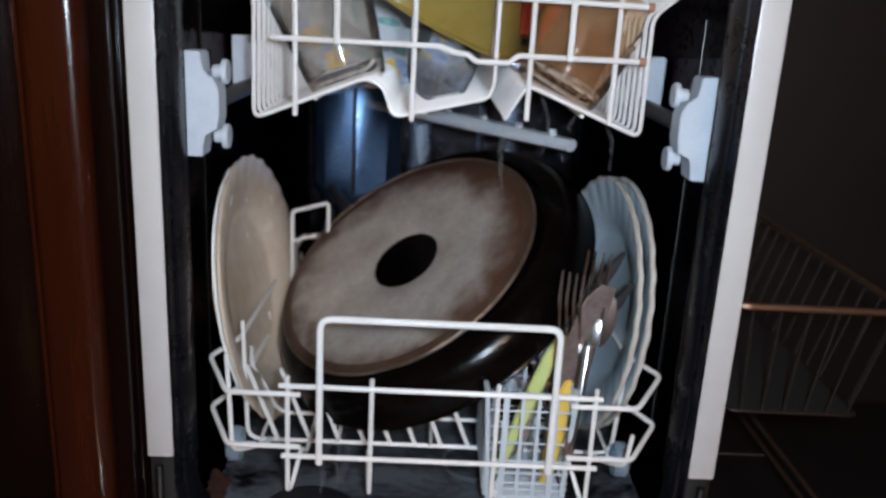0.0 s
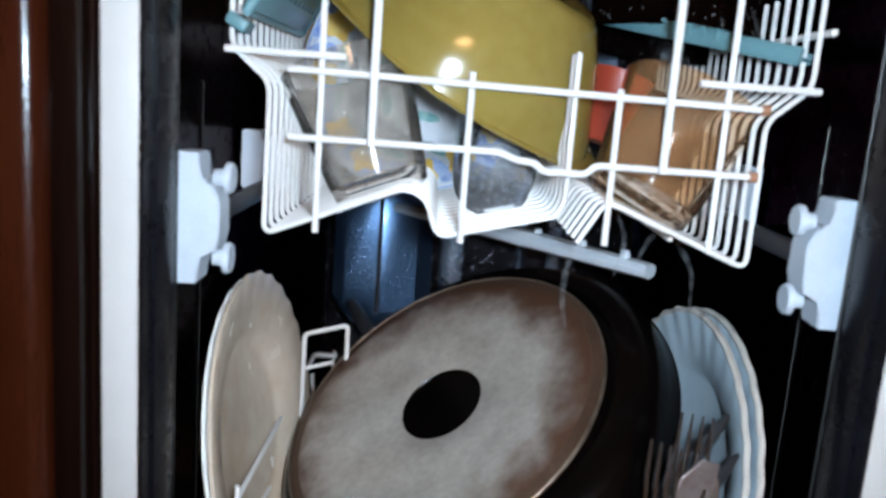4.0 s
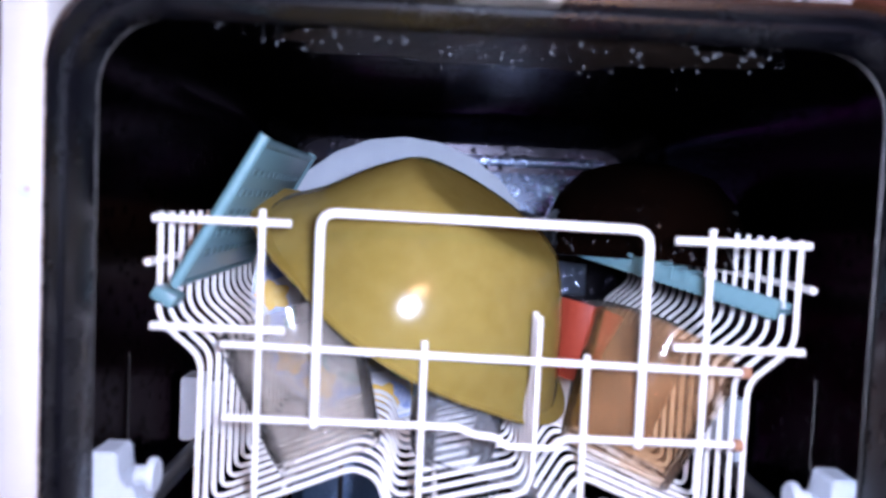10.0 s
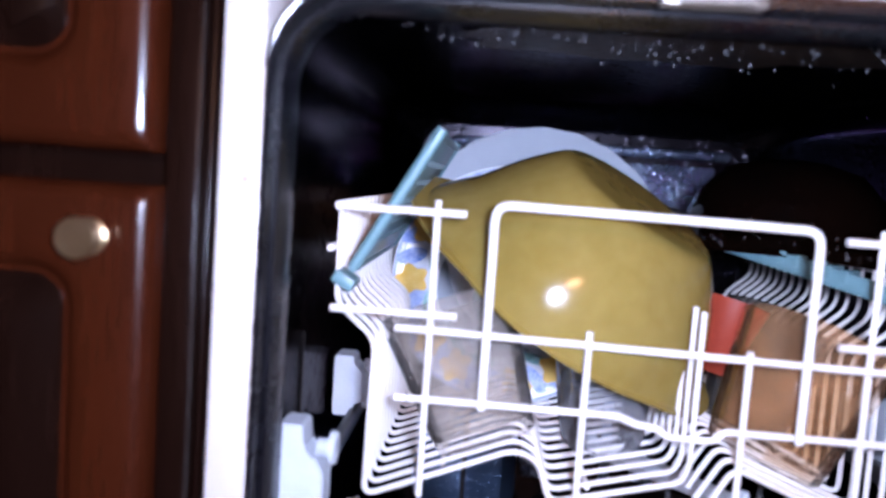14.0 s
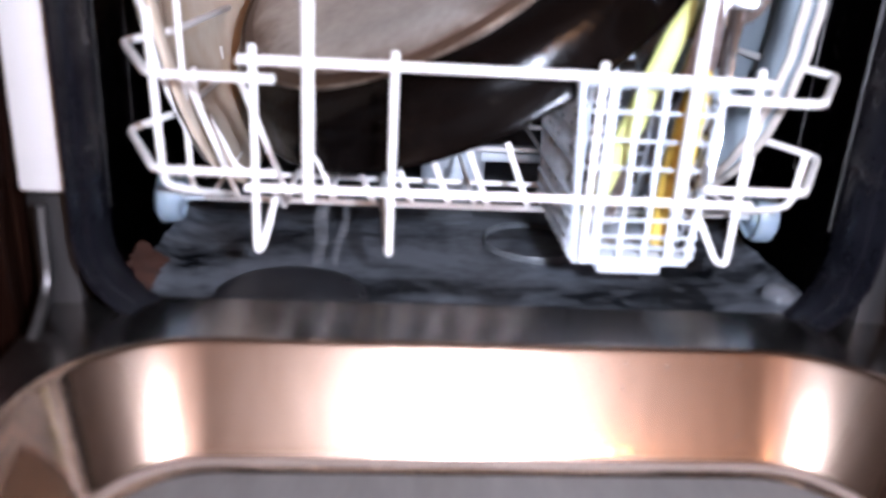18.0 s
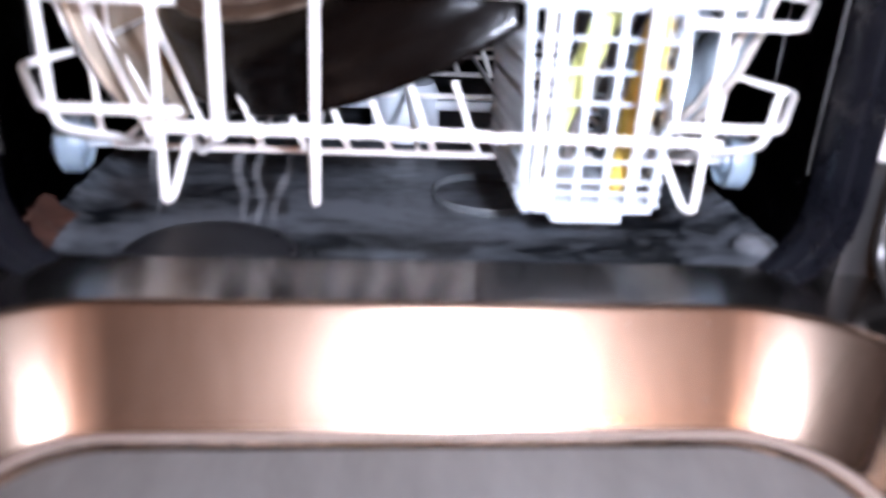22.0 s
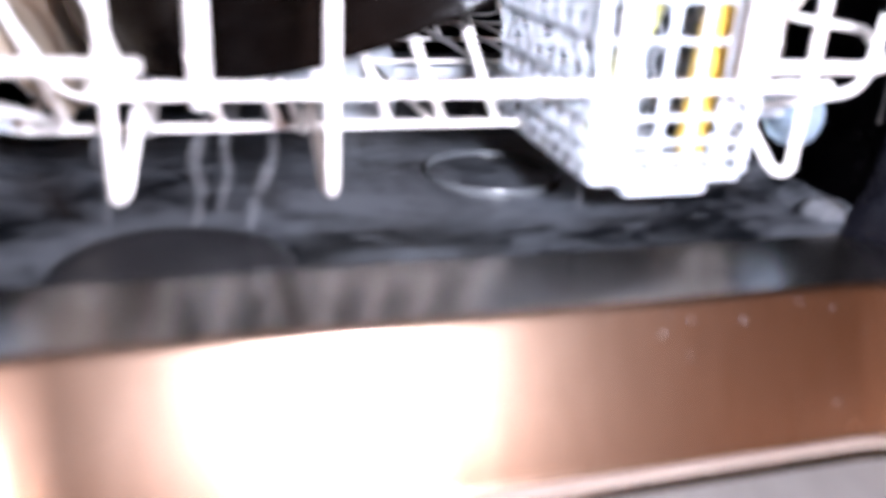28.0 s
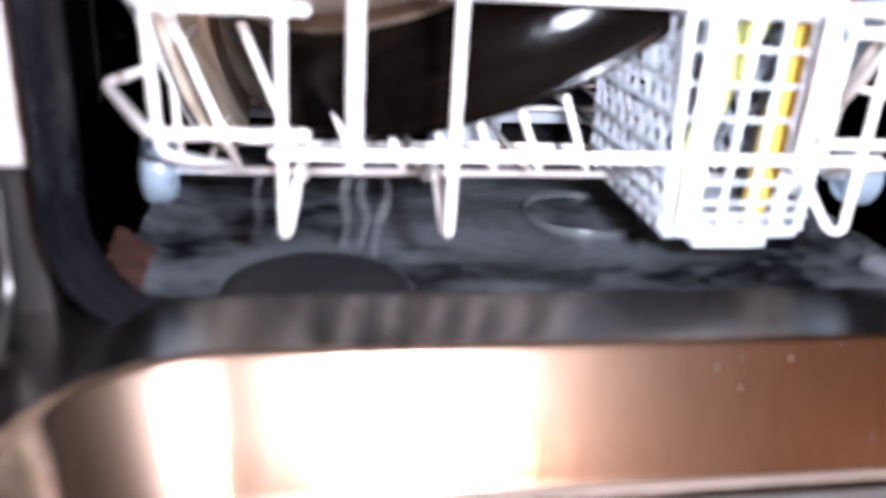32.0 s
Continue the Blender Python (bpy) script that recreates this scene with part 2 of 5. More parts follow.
def thin_glass(name, tint, film, lo, hi, scale, drops):
    """Thin clear wall under a patchy limescale film and beads of water."""
    m = material(name, film, 0.07, second=[min(0.95, c * 1.25) for c in film], scale=scale * 2, bump=0.08, bump_scale=60, drops=drops, rough_spread=0.04)
    nt = m.node_tree
    p, out = nt.nodes["Principled BSDF"], nt.nodes["Material Output"]
    clear, mix = nt.nodes.new("ShaderNodeBsdfTransparent"), nt.nodes.new("ShaderNodeMixShader")
    clear.inputs["Color"].default_value = (*tint, 1)
    tc, nz, mr = nt.nodes.new("ShaderNodeTexCoord"), nt.nodes.new("ShaderNodeTexNoise"), nt.nodes.new("ShaderNodeMapRange")
    nz.inputs["Scale"].default_value, nz.inputs["Detail"].default_value = scale, 7
    mr.inputs["From Min"].default_value, mr.inputs["From Max"].default_value = 0.35, 0.68
    mr.inputs["To Min"].default_value, mr.inputs["To Max"].default_value = lo, hi
    nt.links.new(tc.outputs["Object"], nz.inputs["Vector"])
    nt.links.new(nz.outputs["Fac"], mr.inputs["Value"])
    nt.links.new(mr.outputs["Result"], mix.inputs["Fac"])
    nt.links.new(clear.outputs[0], mix.inputs[1])
    nt.links.new(p.outputs[0], mix.inputs[2])
    gloss, fres, shine = nt.nodes.new("ShaderNodeBsdfGlossy"), nt.nodes.new("ShaderNodeFresnel"), nt.nodes.new("ShaderNodeMixShader")
    gloss.inputs["Roughness"].default_value, fres.inputs["IOR"].default_value = 0.08, 1.14
    nt.links.new(p.inputs["Normal"].links[0].from_socket, gloss.inputs["Normal"])
    nt.links.new(fres.outputs[0], shine.inputs["Fac"])
    nt.links.new(mix.outputs[0], shine.inputs[1])
    nt.links.new(gloss.outputs[0], shine.inputs[2])
    nt.links.new(shine.outputs[0], out.inputs["Surface"])
    return m


def two_lobes(m, rough, share):
    """A worn metal: a sharp gleam over a broad one."""
    nt = m.node_tree
    p, out = nt.nodes["Principled BSDF"], nt.nodes["Material Output"]
    q, mix = nt.nodes.new("ShaderNodeBsdfPrincipled"), nt.nodes.new("ShaderNodeMixShader")
    nt.links.new(p.inputs["Base Color"].links[0].from_socket, q.inputs["Base Color"])
    q.inputs["Metallic"].default_value, q.inputs["Roughness"].default_value, mix.inputs["Fac"].default_value = 1.0, rough, share
    nt.links.new(p.outputs[0], mix.inputs[1])
    nt.links.new(q.outputs[0], mix.inputs[2])
    nt.links.new(mix.outputs[0], out.inputs["Surface"])


two_lobes(M["door_steel"], 0.33, 0.16)
M["glass"] = thin_glass("filmed_glass", (0.92, 0.9, 0.87), (0.25, 0.225, 0.2), 0.1, 0.42, 42, 130)
M["clear_glass"] = thin_glass("clear_glass", (0.96, 0.97, 0.98), (0.5, 0.5, 0.52), 0.03, 0.13, 25, 140)
M["amber"] = thin_glass("amber_glass", (0.96, 0.88, 0.77), (0.38, 0.2, 0.095), 0.05, 0.26, 20, 130)
M["smoky"] = thin_glass("smoky_glass", (0.6, 0.57, 0.54), (0.075, 0.068, 0.06), 0.3, 0.6, 26, 130)
M["steel"] = material("stainless_cutlery", (0.6, 0.6, 0.6), 0.2, 1.0, second=(0.7, 0.7, 0.7), scale=60)
M["dull_hinge"] = material("dull_dark_hinge", (0.05, 0.05, 0.05), 0.45, 1.0, second=(0.11, 0.1, 0.095), scale=60, bump=0.2)
M["tarnished"] = material("brown_tarnished_blade", (0.1, 0.05, 0.035), 0.4, 0.5, second=(0.26, 0.22, 0.21), scale=38, bump=0.2)
# the black surroundings mirrored by the spoon are put into this colour
M["dark_steel"] = material("dark_reflecting_steel", (0.05, 0.035, 0.03), 0.55, 0.8, second=(0.13, 0.1, 0.085), scale=60)
M["lime"] = material("lime_plastic", (0.42, 0.44, 0.16), 0.4, scale=40)
M["yellow"] = material("yellow_plastic", (0.55, 0.36, 0.06), 0.4, scale=40)
M["black_plastic"] = material("black_plastic", (0.015, 0.015, 0.017), 0.35, scale=40)
M["teal_shade"] = material("teal_slot_shade", (0.03, 0.07, 0.08), 0.5, scale=40)
M["red_wood"] = material("reddish_wood_edge", (0.16, 0.045, 0.025), 0.4, second=(0.26, 0.08, 0.045), scale=9, stretch=(0.7, 6, 6))
# same door steel, with the flange's darker reflections in its colour
M["flange_steel"] = material("wet_toned_steel", (0.3, 0.28, 0.27), 0.24, 1.0, second=(0.5, 0.47, 0.45), scale=30, bump=0.12, bump_scale=60, rough_spread=0.1)
M["strip_steel"] = material("satin_steel_strip", (0.24, 0.2, 0.19), 0.5, 0.4, second=(0.36, 0.31, 0.3), scale=25, bump=0.1, bump_scale=60)
M["latch_steel"] = material("dull_latch_steel", (0.16, 0.14, 0.12), 0.42, 0.8, second=(0.3, 0.26, 0.22), scale=60, bump=0.1)
# lighter than the liner: the lip's highlight is put into the colour
M["lip_steel"] = material("lip_highlight_steel", (0.26, 0.2, 0.17), 0.4, 0.6, second=(0.36, 0.29, 0.25), scale=40, bump=0.05)
M["wall"] = material("warm_plaster", (0.12, 0.1, 0.09), 0.8, second=(0.16, 0.14, 0.12), scale=4, bump=0.2, bump_scale=80)
M["floor_tile"] = material("brown_floor_tile", (0.09, 0.055, 0.04), 0.35, second=(0.14, 0.09, 0.065), scale=6, bump=0.1, bump_scale=80)
M["copper_wire"] = material("dull_coppery_wire", (0.13, 0.07, 0.045), 0.36, 0.7, second=(0.2, 0.11, 0.07), scale=80)
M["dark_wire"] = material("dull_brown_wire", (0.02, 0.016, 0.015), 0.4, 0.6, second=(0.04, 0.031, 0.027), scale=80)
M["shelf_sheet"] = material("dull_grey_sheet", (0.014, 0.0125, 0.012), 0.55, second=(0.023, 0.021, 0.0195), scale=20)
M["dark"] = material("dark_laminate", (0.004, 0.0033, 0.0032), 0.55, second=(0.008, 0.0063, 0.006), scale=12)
M["floral_white"] = material("white_glazed_porcelain", (0.6, 0.6, 0.63), 0.25, second=(0.68, 0.68, 0.7), scale=14, drops=160)
M["blue_glaze"] = material("blue_glaze", (0.11, 0.19, 0.52), 0.2, second=(0.6, 0.66, 0.8), scale=70, spread=0.35)
M["yellow_glaze"] = material("yellow_glaze", (0.7, 0.4, 0.05), 0.2, second=(0.8, 0.58, 0.2), scale=120)
M["leaf_glaze"] = material("teal_leaf_glaze", (0.12, 0.3, 0.3), 0.2, second=(0.4, 0.55, 0.5), scale=90, spread=0.35)
M["water"] = material("water_drop", (0.8, 0.8, 0.82), 0.03, transmission=0.93, ior=1.33, scale=50, rough_spread=0.0)



def steam_material(name, colour, lo, hi):
    m = bpy.data.materials.new(name)
    m.use_nodes = True
    nt = m.node_tree
    out = nt.nodes["Material Output"]
    nt.nodes.remove(nt.nodes["Principled BSDF"])
    clear, haze, mix = nt.nodes.new("ShaderNodeBsdfTransparent"), nt.nodes.new("ShaderNodeBsdfDiffuse"), nt.nodes.new("ShaderNodeMixShader")
    haze.inputs["Color"].default_value = (*colour, 1)
    tc, nz, ramp = nt.nodes.new("ShaderNodeTexCoord"), nt.nodes.new("ShaderNodeTexNoise"), nt.nodes.new("ShaderNodeMapRange")
    nz.inputs["Scale"].default_value, nz.inputs["Detail"].default_value = 120, 4
    ramp.inputs["From Min"].default_value, ramp.inputs["From Max"].default_value = 0.35, 0.7
    ramp.inputs["To Min"].default_value, ramp.inputs["To Max"].default_value = lo, hi
    nt.links.new(tc.outputs["Object"], nz.inputs["Vector"])
    nt.links.new(nz.outputs["Fac"], ramp.inputs["Value"])
    nt.links.new(ramp.outputs["Result"], mix.inputs["Fac"])
    nt.links.new(clear.outputs[0], mix.inputs[1])
    nt.links.new(haze.outputs[0], mix.inputs[2])
    nt.links.new(mix.outputs[0], out.inputs["Surface"])
    return m


M["steam"] = steam_material("thin_steam", (0.85, 0.85, 0.88), 0.004, 0.045)
# bluish haze of the added spindles that stand in for lens flare
M["spray"] = steam_material("flare_haze", (0.55, 0.72, 1.0), 0.003, 0.008)
M["bulb"] = material("glowing_bulb", (0.9, 0.8, 0.6), 0.4)
glow = M["bulb"].node_tree.nodes["Principled BSDF"]
glow.inputs["Emission Color"].default_value, glow.inputs["Emission Strength"].default_value = (1.0, 0.55, 0.25, 1), 12.0

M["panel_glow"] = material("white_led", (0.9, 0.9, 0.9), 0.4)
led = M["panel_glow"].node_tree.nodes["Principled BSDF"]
led.inputs["Emission Color"].default_value, led.inputs["Emission Strength"].default_value = (0.88, 0.97, 1.12, 1), TORCH_PANEL_GLOW

# ---- mesh helpers ----


def empty(name, x=0, y=0, z=0):
    ob = new(name)
    ob.location = (x, y, z)
    ob.empty_display_size = 0.02
    return ob


def mesh_of(name, bm, mat, smooth=True):
    me = bpy.data.meshes.new(name)
    bmesh.ops.recalc_face_normals(bm, faces=bm.faces)
    bm.to_mesh(me)
    bm.free()
    mats = mat if isinstance(mat, (list, tuple)) else [mat]
    for m in mats:
        me.materials.append(M[m])
    if smooth:
        for p in me.polygons:
            p.use_smooth = True
        me.set_sharp_from_angle(angle=radians(40))
        # large flat caps keep their own shading
        index = {e.key: e.index for e in me.edges}
        for p in me.polygons:
            if p.loop_total > 8:
                for key in p.edge_keys:
                    me.edges[index[key]].use_edge_sharp = True
    return me


def part(name, bm, mat, parent=None, label="", smooth=True):
    """Links a bmesh as one mesh object under a thing or a part (or on its own)."""
    ob = new(name, mesh_of(name, bm, mat, smooth))
    if parent:
        ob.parent = parent
        # parts are modelled in world coordinates
        ob.matrix_parent_inverse = world_of(parent).inverted()
    if label:
        ob["label"] = label
    return ob


def world_of(ob):
    m = ob.matrix_basis.copy()
    while ob.parent:
        m = ob.parent.matrix_basis @ ob.matrix_parent_inverse @ m
        ob = ob.parent
    return m


def filleted(pts, fillet, steps=4, closed=False):
    """A polyline with its corners rounded."""
    pts = [Vector(p) for p in pts]
    out = []
    n = len(pts)
    for i, p in enumerate(pts):
        if not closed and i in (0, n - 1):
            out.append(p)
            continue
        a, b = pts[i - 1] - p, pts[(i + 1) % n] - p
        la, lb = a.length, b.length
        if la < 1e-6 or lb < 1e-6:
            continue
        f = min(fillet, la * 0.45, lb * 0.45)
        s, e = p + a / la * f, p + b / lb * f
        for k in range(steps + 1):
            u = k / steps
            out.append(s * (1 - u) ** 2 + p * 2 * u * (1 - u) + e * u * u)
    return out


def tube(bm, pts, r, seg=8, closed=False, caps=True):
    """A round rod along a polyline."""
    pts = [Vector(p) for p in pts]
    n = len(pts)
    rings, side = [], None
    for i, p in enumerate(pts):
        a = pts[i - 1] if i or closed else p
        b = pts[(i + 1) % n] if i < n - 1 or closed else p
        d = (b - a).normalized()
        if side is None:
            side = d.orthogonal().normalized()
        side = (side - d * side.dot(d)).normalized()
        up = d.cross(side)
        rad = r[i] if isinstance(r, (list, tuple)) else r
        rings.append([bm.verts.new(p + rad * (math.cos(k * math.tau / seg) * side + math.sin(k * math.tau / seg) * up)) for k in range(seg)])
    for i in range(n if closed else n - 1):
        a, b = rings[i], rings[(i + 1) % n]
        for k in range(seg):
            bm.faces.new((a[k], a[(k + 1) % seg], b[(k + 1) % seg], b[k]))
    if caps and not closed:
        bm.faces.new(rings[0][::-1])
        bm.faces.new(rings[-1])
    return bm


def rod(pts, r, fillet=0.0, closed=False, seg=8):
    bm = bmesh.new()
    return tube(bm, filleted(pts, fillet, closed=closed) if fillet else pts, r, seg, closed)


def box(x0, x1, y0, y1, z0, z1, bevel=0.0, m=None):
    bm = bmesh.new()
    bmesh.ops.create_cube(bm, size=1)
    for v in bm.verts:
        v.co = Vector((x0 + (v.co.x + 0.5) * (x1 - x0), y0 + (v.co.y + 0.5) * (y1 - y0), z0 + (v.co.z + 0.5) * (z1 - z0)))
    if bevel:
        bmesh.ops.bevel(bm, geom=bm.edges[:], offset=bevel, segments=2, affect="EDGES", profile=0.5)
    if m:
        bm.transform(m)
    return bm


def lathe(profile, m=None, seg=48, scallop=0.0, lobes=0, scallop_from=0.0, flute=0.35):
    """A turned body: profile of (radius, height) about z; lobes press the outer part into a fluted edge."""
    bm = bmesh.new()
    rmax = max(p[0] for p in profile)
    rings = []
    for r, z in profile:
        if r < 1e-6:
            rings.append([bm.verts.new((0, 0, z))])
            continue
        ring = []
        for k in range(seg):
            a = k * math.tau / seg
            w = max(0, (r / rmax - scallop_from) / (1 - scallop_from)) if lobes else 0
            rr = r * (1 + scallop * w * math.cos(lobes * a))
            ring.append(bm.verts.new((rr * math.cos(a), rr * math.sin(a), z + (scallop * flute * rmax * w * math.cos(lobes * a) if lobes else 0))))
        rings.append(ring)
    for a, b in zip(rings, rings[1:]):
        for k in range(seg):
            j = (k + 1) % seg
            if len(a) == 1 and len(b) == 1:
                continue
            if len(a) == 1:
                bm.faces.new((a[0], b[k], b[j]))
            elif len(b) == 1:
                bm.faces.new((a[k], a[j], b[0]))
            else:
                bm.faces.new((a[k], a[j], b[j], b[k]))
    if m:
        bm.transform(m)
    return bm


def join(*bms):
    out = bmesh.new()
    for b in bms:
        me = bpy.data.meshes.new("tmp")
        b.to_mesh(me)
        b.free()
        out.from_mesh(me)
        bpy.data.meshes.remove(me)
    return out


def facing(at, normal, up=(0, 0, 1)):
    """A pose at a place whose local z points along normal, and whose local y leans towards up."""
    n = Vector(normal).normalized()
    y = (Vector(up) - n * n.dot(Vector(up))).normalized()
    x = y.cross(n)
    m = Matrix((x, y, n)).transposed().to_4x4()
    m.translation = at
    return m


def rounded_rect(x0, x1, z0, z1, r, steps=6):
    """Corner-rounded outline, counter-clockwise."""
    out = []
    for cx, cz, a0 in ((x1 - r, z0 + r, -90), (x1 - r, z1 - r, 0), (x0 + r, z1 - r, 90), (x0 + r, z0 + r, 180)):
        for k in range(steps + 1):
            a = radians(a0 + 90 * k / steps)
            out.append((cx + r * math.cos(a), cz + r * math.sin(a)))
    return out


def loft(loops, close_first=False, close_last=False):
    """Skin through loops of equal length."""
    bm = bmesh.new()
    rings = [[bm.verts.new(p) for p in lp] for lp in loops]
    n = len(rings[0])
    for a, b in zip(rings, rings[1:]):
        for k in range(n):
            bm.faces.new((a[k], a[(k + 1) % n], b[(k + 1) % n], b[k]))
    if close_first:
        bm.faces.new(rings[0][::-1])
    if close_last:
        bm.faces.new(rings[-1])
    return bm

# ---- room ----


def room():
    def slab(name, x0, x1, y0, y1, z0, z1, mat, label):
        ob = part(name, box(x0, x1, y0, y1, z0, z1), mat, None, smooth=False)
        return tagged(ob, label, name.split("_")[0], kind="structure")
    slab("floor", -1.9, 1.9, -3.9, 0.7, -0.16, -0.1, "floor_tile", "brown tiled kitchen floor in the dark")
    slab("ceiling", -1.9, 1.9, -3.9, 0.7, 2.4, 2.46, "wall", "plain kitchen ceiling in the dark")
    slab("wall_north", -1.9, 1.9, 0.62, 0.7, -0.1, 2.4, "wall", "plain plaster wall behind the kitchen units")
    slab("wall_south", -1.9, 1.9, -3.9, -3.82, -0.1, 2.4, "wall", "plain plaster wall across the kitchen")
    slab("wall_east", 1.82, 1.9, -3.82, 0.62, -0.1, 2.4, "wall", "plain plaster side wall of the kitchen")
    slab("wall_west", -1.9, -1.82, -3.82, 0.62, -0.1, 2.4, "wall", "plain plaster side wall of the kitchen")


def pendant_lamp():
    """The warm three-bulb lamp whose light glints on the bowl and the door."""
    x, y, z = LAMP_AT
    k = empty("pendant_lamp", x, y, 2.4)
    tagged(k, "warm three-bulb pendant lamp hanging from the ceiling", "lamp")
    part("rose", lathe([(0, 0), (0.05, 0), (0.045, -0.02), (0, -0.03)], pose(x, y, 2.4), 24), "brass", k)
    part("stem", rod([(x, y, 2.38), (x, y, z + 0.14)], 0.008), "brass", k)
    for i in (-1, 0, 1):
        part("arm", rod([(x, y, z + 0.145), (x + i * 0.1, y - 0.005, z + 0.12), (x + i * 0.16, y, z + 0.07)], 0.006), "brass", k)
        part("socket", lathe([(0, 0.075), (0.016, 0.075), (0.018, 0.045), (0, 0.045)], pose(x + i * 0.16, y, z), 16), "brass", k)
        part("bulb", lathe([(0, -0.045), (0.02, -0.04), (0.034, -0.018), (0.032, 0.008), (0.016, 0.04), (0, 0.043)], pose(x + i * 0.16, y, z), 20), "bulb", k, "glowing warm bulb")
    return k


def torch_panel():
    """An unseen stand-in for the phone torch, its wide glowing panel facing along its own -z."""
    k = empty("torch_panel")
    tagged(k, "unseen flat lamp with a wide white panel, standing in for the phone torch", "lamp")
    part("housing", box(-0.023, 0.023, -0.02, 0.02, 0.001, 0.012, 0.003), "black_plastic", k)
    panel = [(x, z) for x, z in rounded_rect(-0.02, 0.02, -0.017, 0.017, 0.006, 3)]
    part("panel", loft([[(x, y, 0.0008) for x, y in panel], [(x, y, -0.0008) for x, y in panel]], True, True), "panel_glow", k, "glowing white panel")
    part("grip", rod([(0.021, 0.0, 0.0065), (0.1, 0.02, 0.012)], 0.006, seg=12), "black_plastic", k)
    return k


TORCH_PANEL = torch_panel()
pendant_lamp()
room()

# ---- dishwasher ----


def ring_loft(sections, close_last=False):
    """sections of (x0, x1, z0, z1, radius, y): a sleeve of rounded rectangles along y."""
    return loft([[(x, y, z) for x, z in rounded_rect(x0, x1, z0, z1, r)] for x0, x1, z0, z1, r, y in sections], close_last=close_last)


def dishwasher():
    d = empty("dishwasher", 0, 0.25, -0.1)
    tagged(d, "white slim dishwasher with dark steel tub and open door", "dishwasher")
    for s in (-1, 1):
        a, b = sorted((s * 0.2028, s * 0.2235))
        part("side_panel", box(a, b, 0.0, 0.56, 0.12, 0.7, 0.0015), "white_paint", d, "white enamelled side panel with a narrow front edge")
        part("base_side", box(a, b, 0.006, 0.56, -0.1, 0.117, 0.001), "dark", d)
        part("hinge_arm", rod([(s * 0.213, -0.004, 0.115), (s * 0.213, -0.006, 0.075), (s * 0.212, -0.045, 0.05)], 0.003, 0.01), "dull_hinge", d)
    part("screw_cap", lathe([(0, 0.0015), (0.004, 0.0013), (0.005, 0.0)], facing((-0.2095, 0.0, 0.562), (0, -1, 0)), 16), "white_plastic", d)
    part("screw", lathe([(0, 0.0022), (0.0012, 0.002), (0.0014, 0.001)], facing((-0.2095, 0.0, 0.562), (0, -1, 0)), 10), "rust", d)
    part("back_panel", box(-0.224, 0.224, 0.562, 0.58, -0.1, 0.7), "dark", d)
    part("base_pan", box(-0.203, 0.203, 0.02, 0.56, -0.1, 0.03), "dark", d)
    part("top_rail", box(-0.203, 0.203, 0.002, 0.5, 0.668, 0.698, 0.002), "red_wood", d)
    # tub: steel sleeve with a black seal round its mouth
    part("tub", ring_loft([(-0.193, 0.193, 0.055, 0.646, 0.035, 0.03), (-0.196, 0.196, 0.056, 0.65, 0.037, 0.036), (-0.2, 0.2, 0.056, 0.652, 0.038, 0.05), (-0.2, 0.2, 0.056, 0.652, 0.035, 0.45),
                           (-0.175, 0.175, 0.085, 0.63, 0.03, 0.485), (-0.17, 0.17, 0.09, 0.625, 0.03, 0.487)], close_last=True), "tub", d, "wet streaked stainless tub, its dark reflections put into the colour")
    part("seal", ring_loft([(-0.202, 0.202, 0.052, 0.659, 0.045, 0.0), (-0.2005, 0.2005, 0.053, 0.657, 0.045, -0.006), (-0.1985, 0.1985, 0.055, 0.654, 0.043, -0.006), (-0.197, 0.197, 0.056, 0.652, 0.042, 0.004),
                            (-0.195, 0.195, 0.056, 0.65, 0.04, 0.004), (-0.192, 0.192, 0.058, 0.647, 0.038, 0.012), (-0.1935, 0.1935, 0.055, 0.6465, 0.035, 0.032)]), "rubber", d, "black rubber door seal")
    out = [(x, -0.002, z) for x, z in rounded_rect(-0.2005, 0.2005, 0.2, 0.6595, 0.045, 8)]
    part("rim", rod([p for p in out if p[2] > 0.5], 0.0022), "chrome", d, "bright steel rim round the tub mouth")
    part("top_strip", box(-0.185, 0.153, -0.004, 0.002, 0.6605, 0.69, 0.001), "strip_steel", d, "bright steel strip above the tub")
    part("tub_edge", rod([(x, 0.041, z) for x, z in [(0.1965, 0.1)] + rounded_rect(-0.1965, 0.1965, 0.05, 0.649, 0.037, 8)[9:27] + [(-0.1965, 0.1)]], 0.0009, seg=6), "dull_hinge", d, "thin bright fold of the tub steel")
    for sx in (-1, 1):
        part("wall_seam", rod([(sx * 0.1996, 0.1, 0.12), (sx * 0.1996, 0.1, 0.47)], 0.0006, seg=6), "dull_hinge", d)
    part("screw_hole", lathe([(0, 0.0006), (0.0035, 0.0006), (0.0048, 0.0012), (0.0052, 0.0)], facing((0.131, -0.004, 0.666), (0, -1, 0)), 16), "salt_black", d, "dark screw hole in the steel strip")
    part("door_stop", box(0.155, 0.19, -0.005, 0.002, 0.664, 0.69, 0.002), "black_plastic", d)
    # door lock
    part("latch", join(box(-0.024, 0.024, -0.012, 0.0, 0.652, 0.664, 0.003), rod([(-0.016, -0.014, 0.656), (0.016, -0.014, 0.656)], 0.0045)), "latch_steel", d, "steel door latch")
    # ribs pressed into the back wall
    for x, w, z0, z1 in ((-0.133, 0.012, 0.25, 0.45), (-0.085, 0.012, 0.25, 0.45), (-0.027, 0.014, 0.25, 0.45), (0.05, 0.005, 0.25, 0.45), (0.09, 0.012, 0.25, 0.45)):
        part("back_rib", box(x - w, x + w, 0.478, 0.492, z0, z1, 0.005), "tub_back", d)
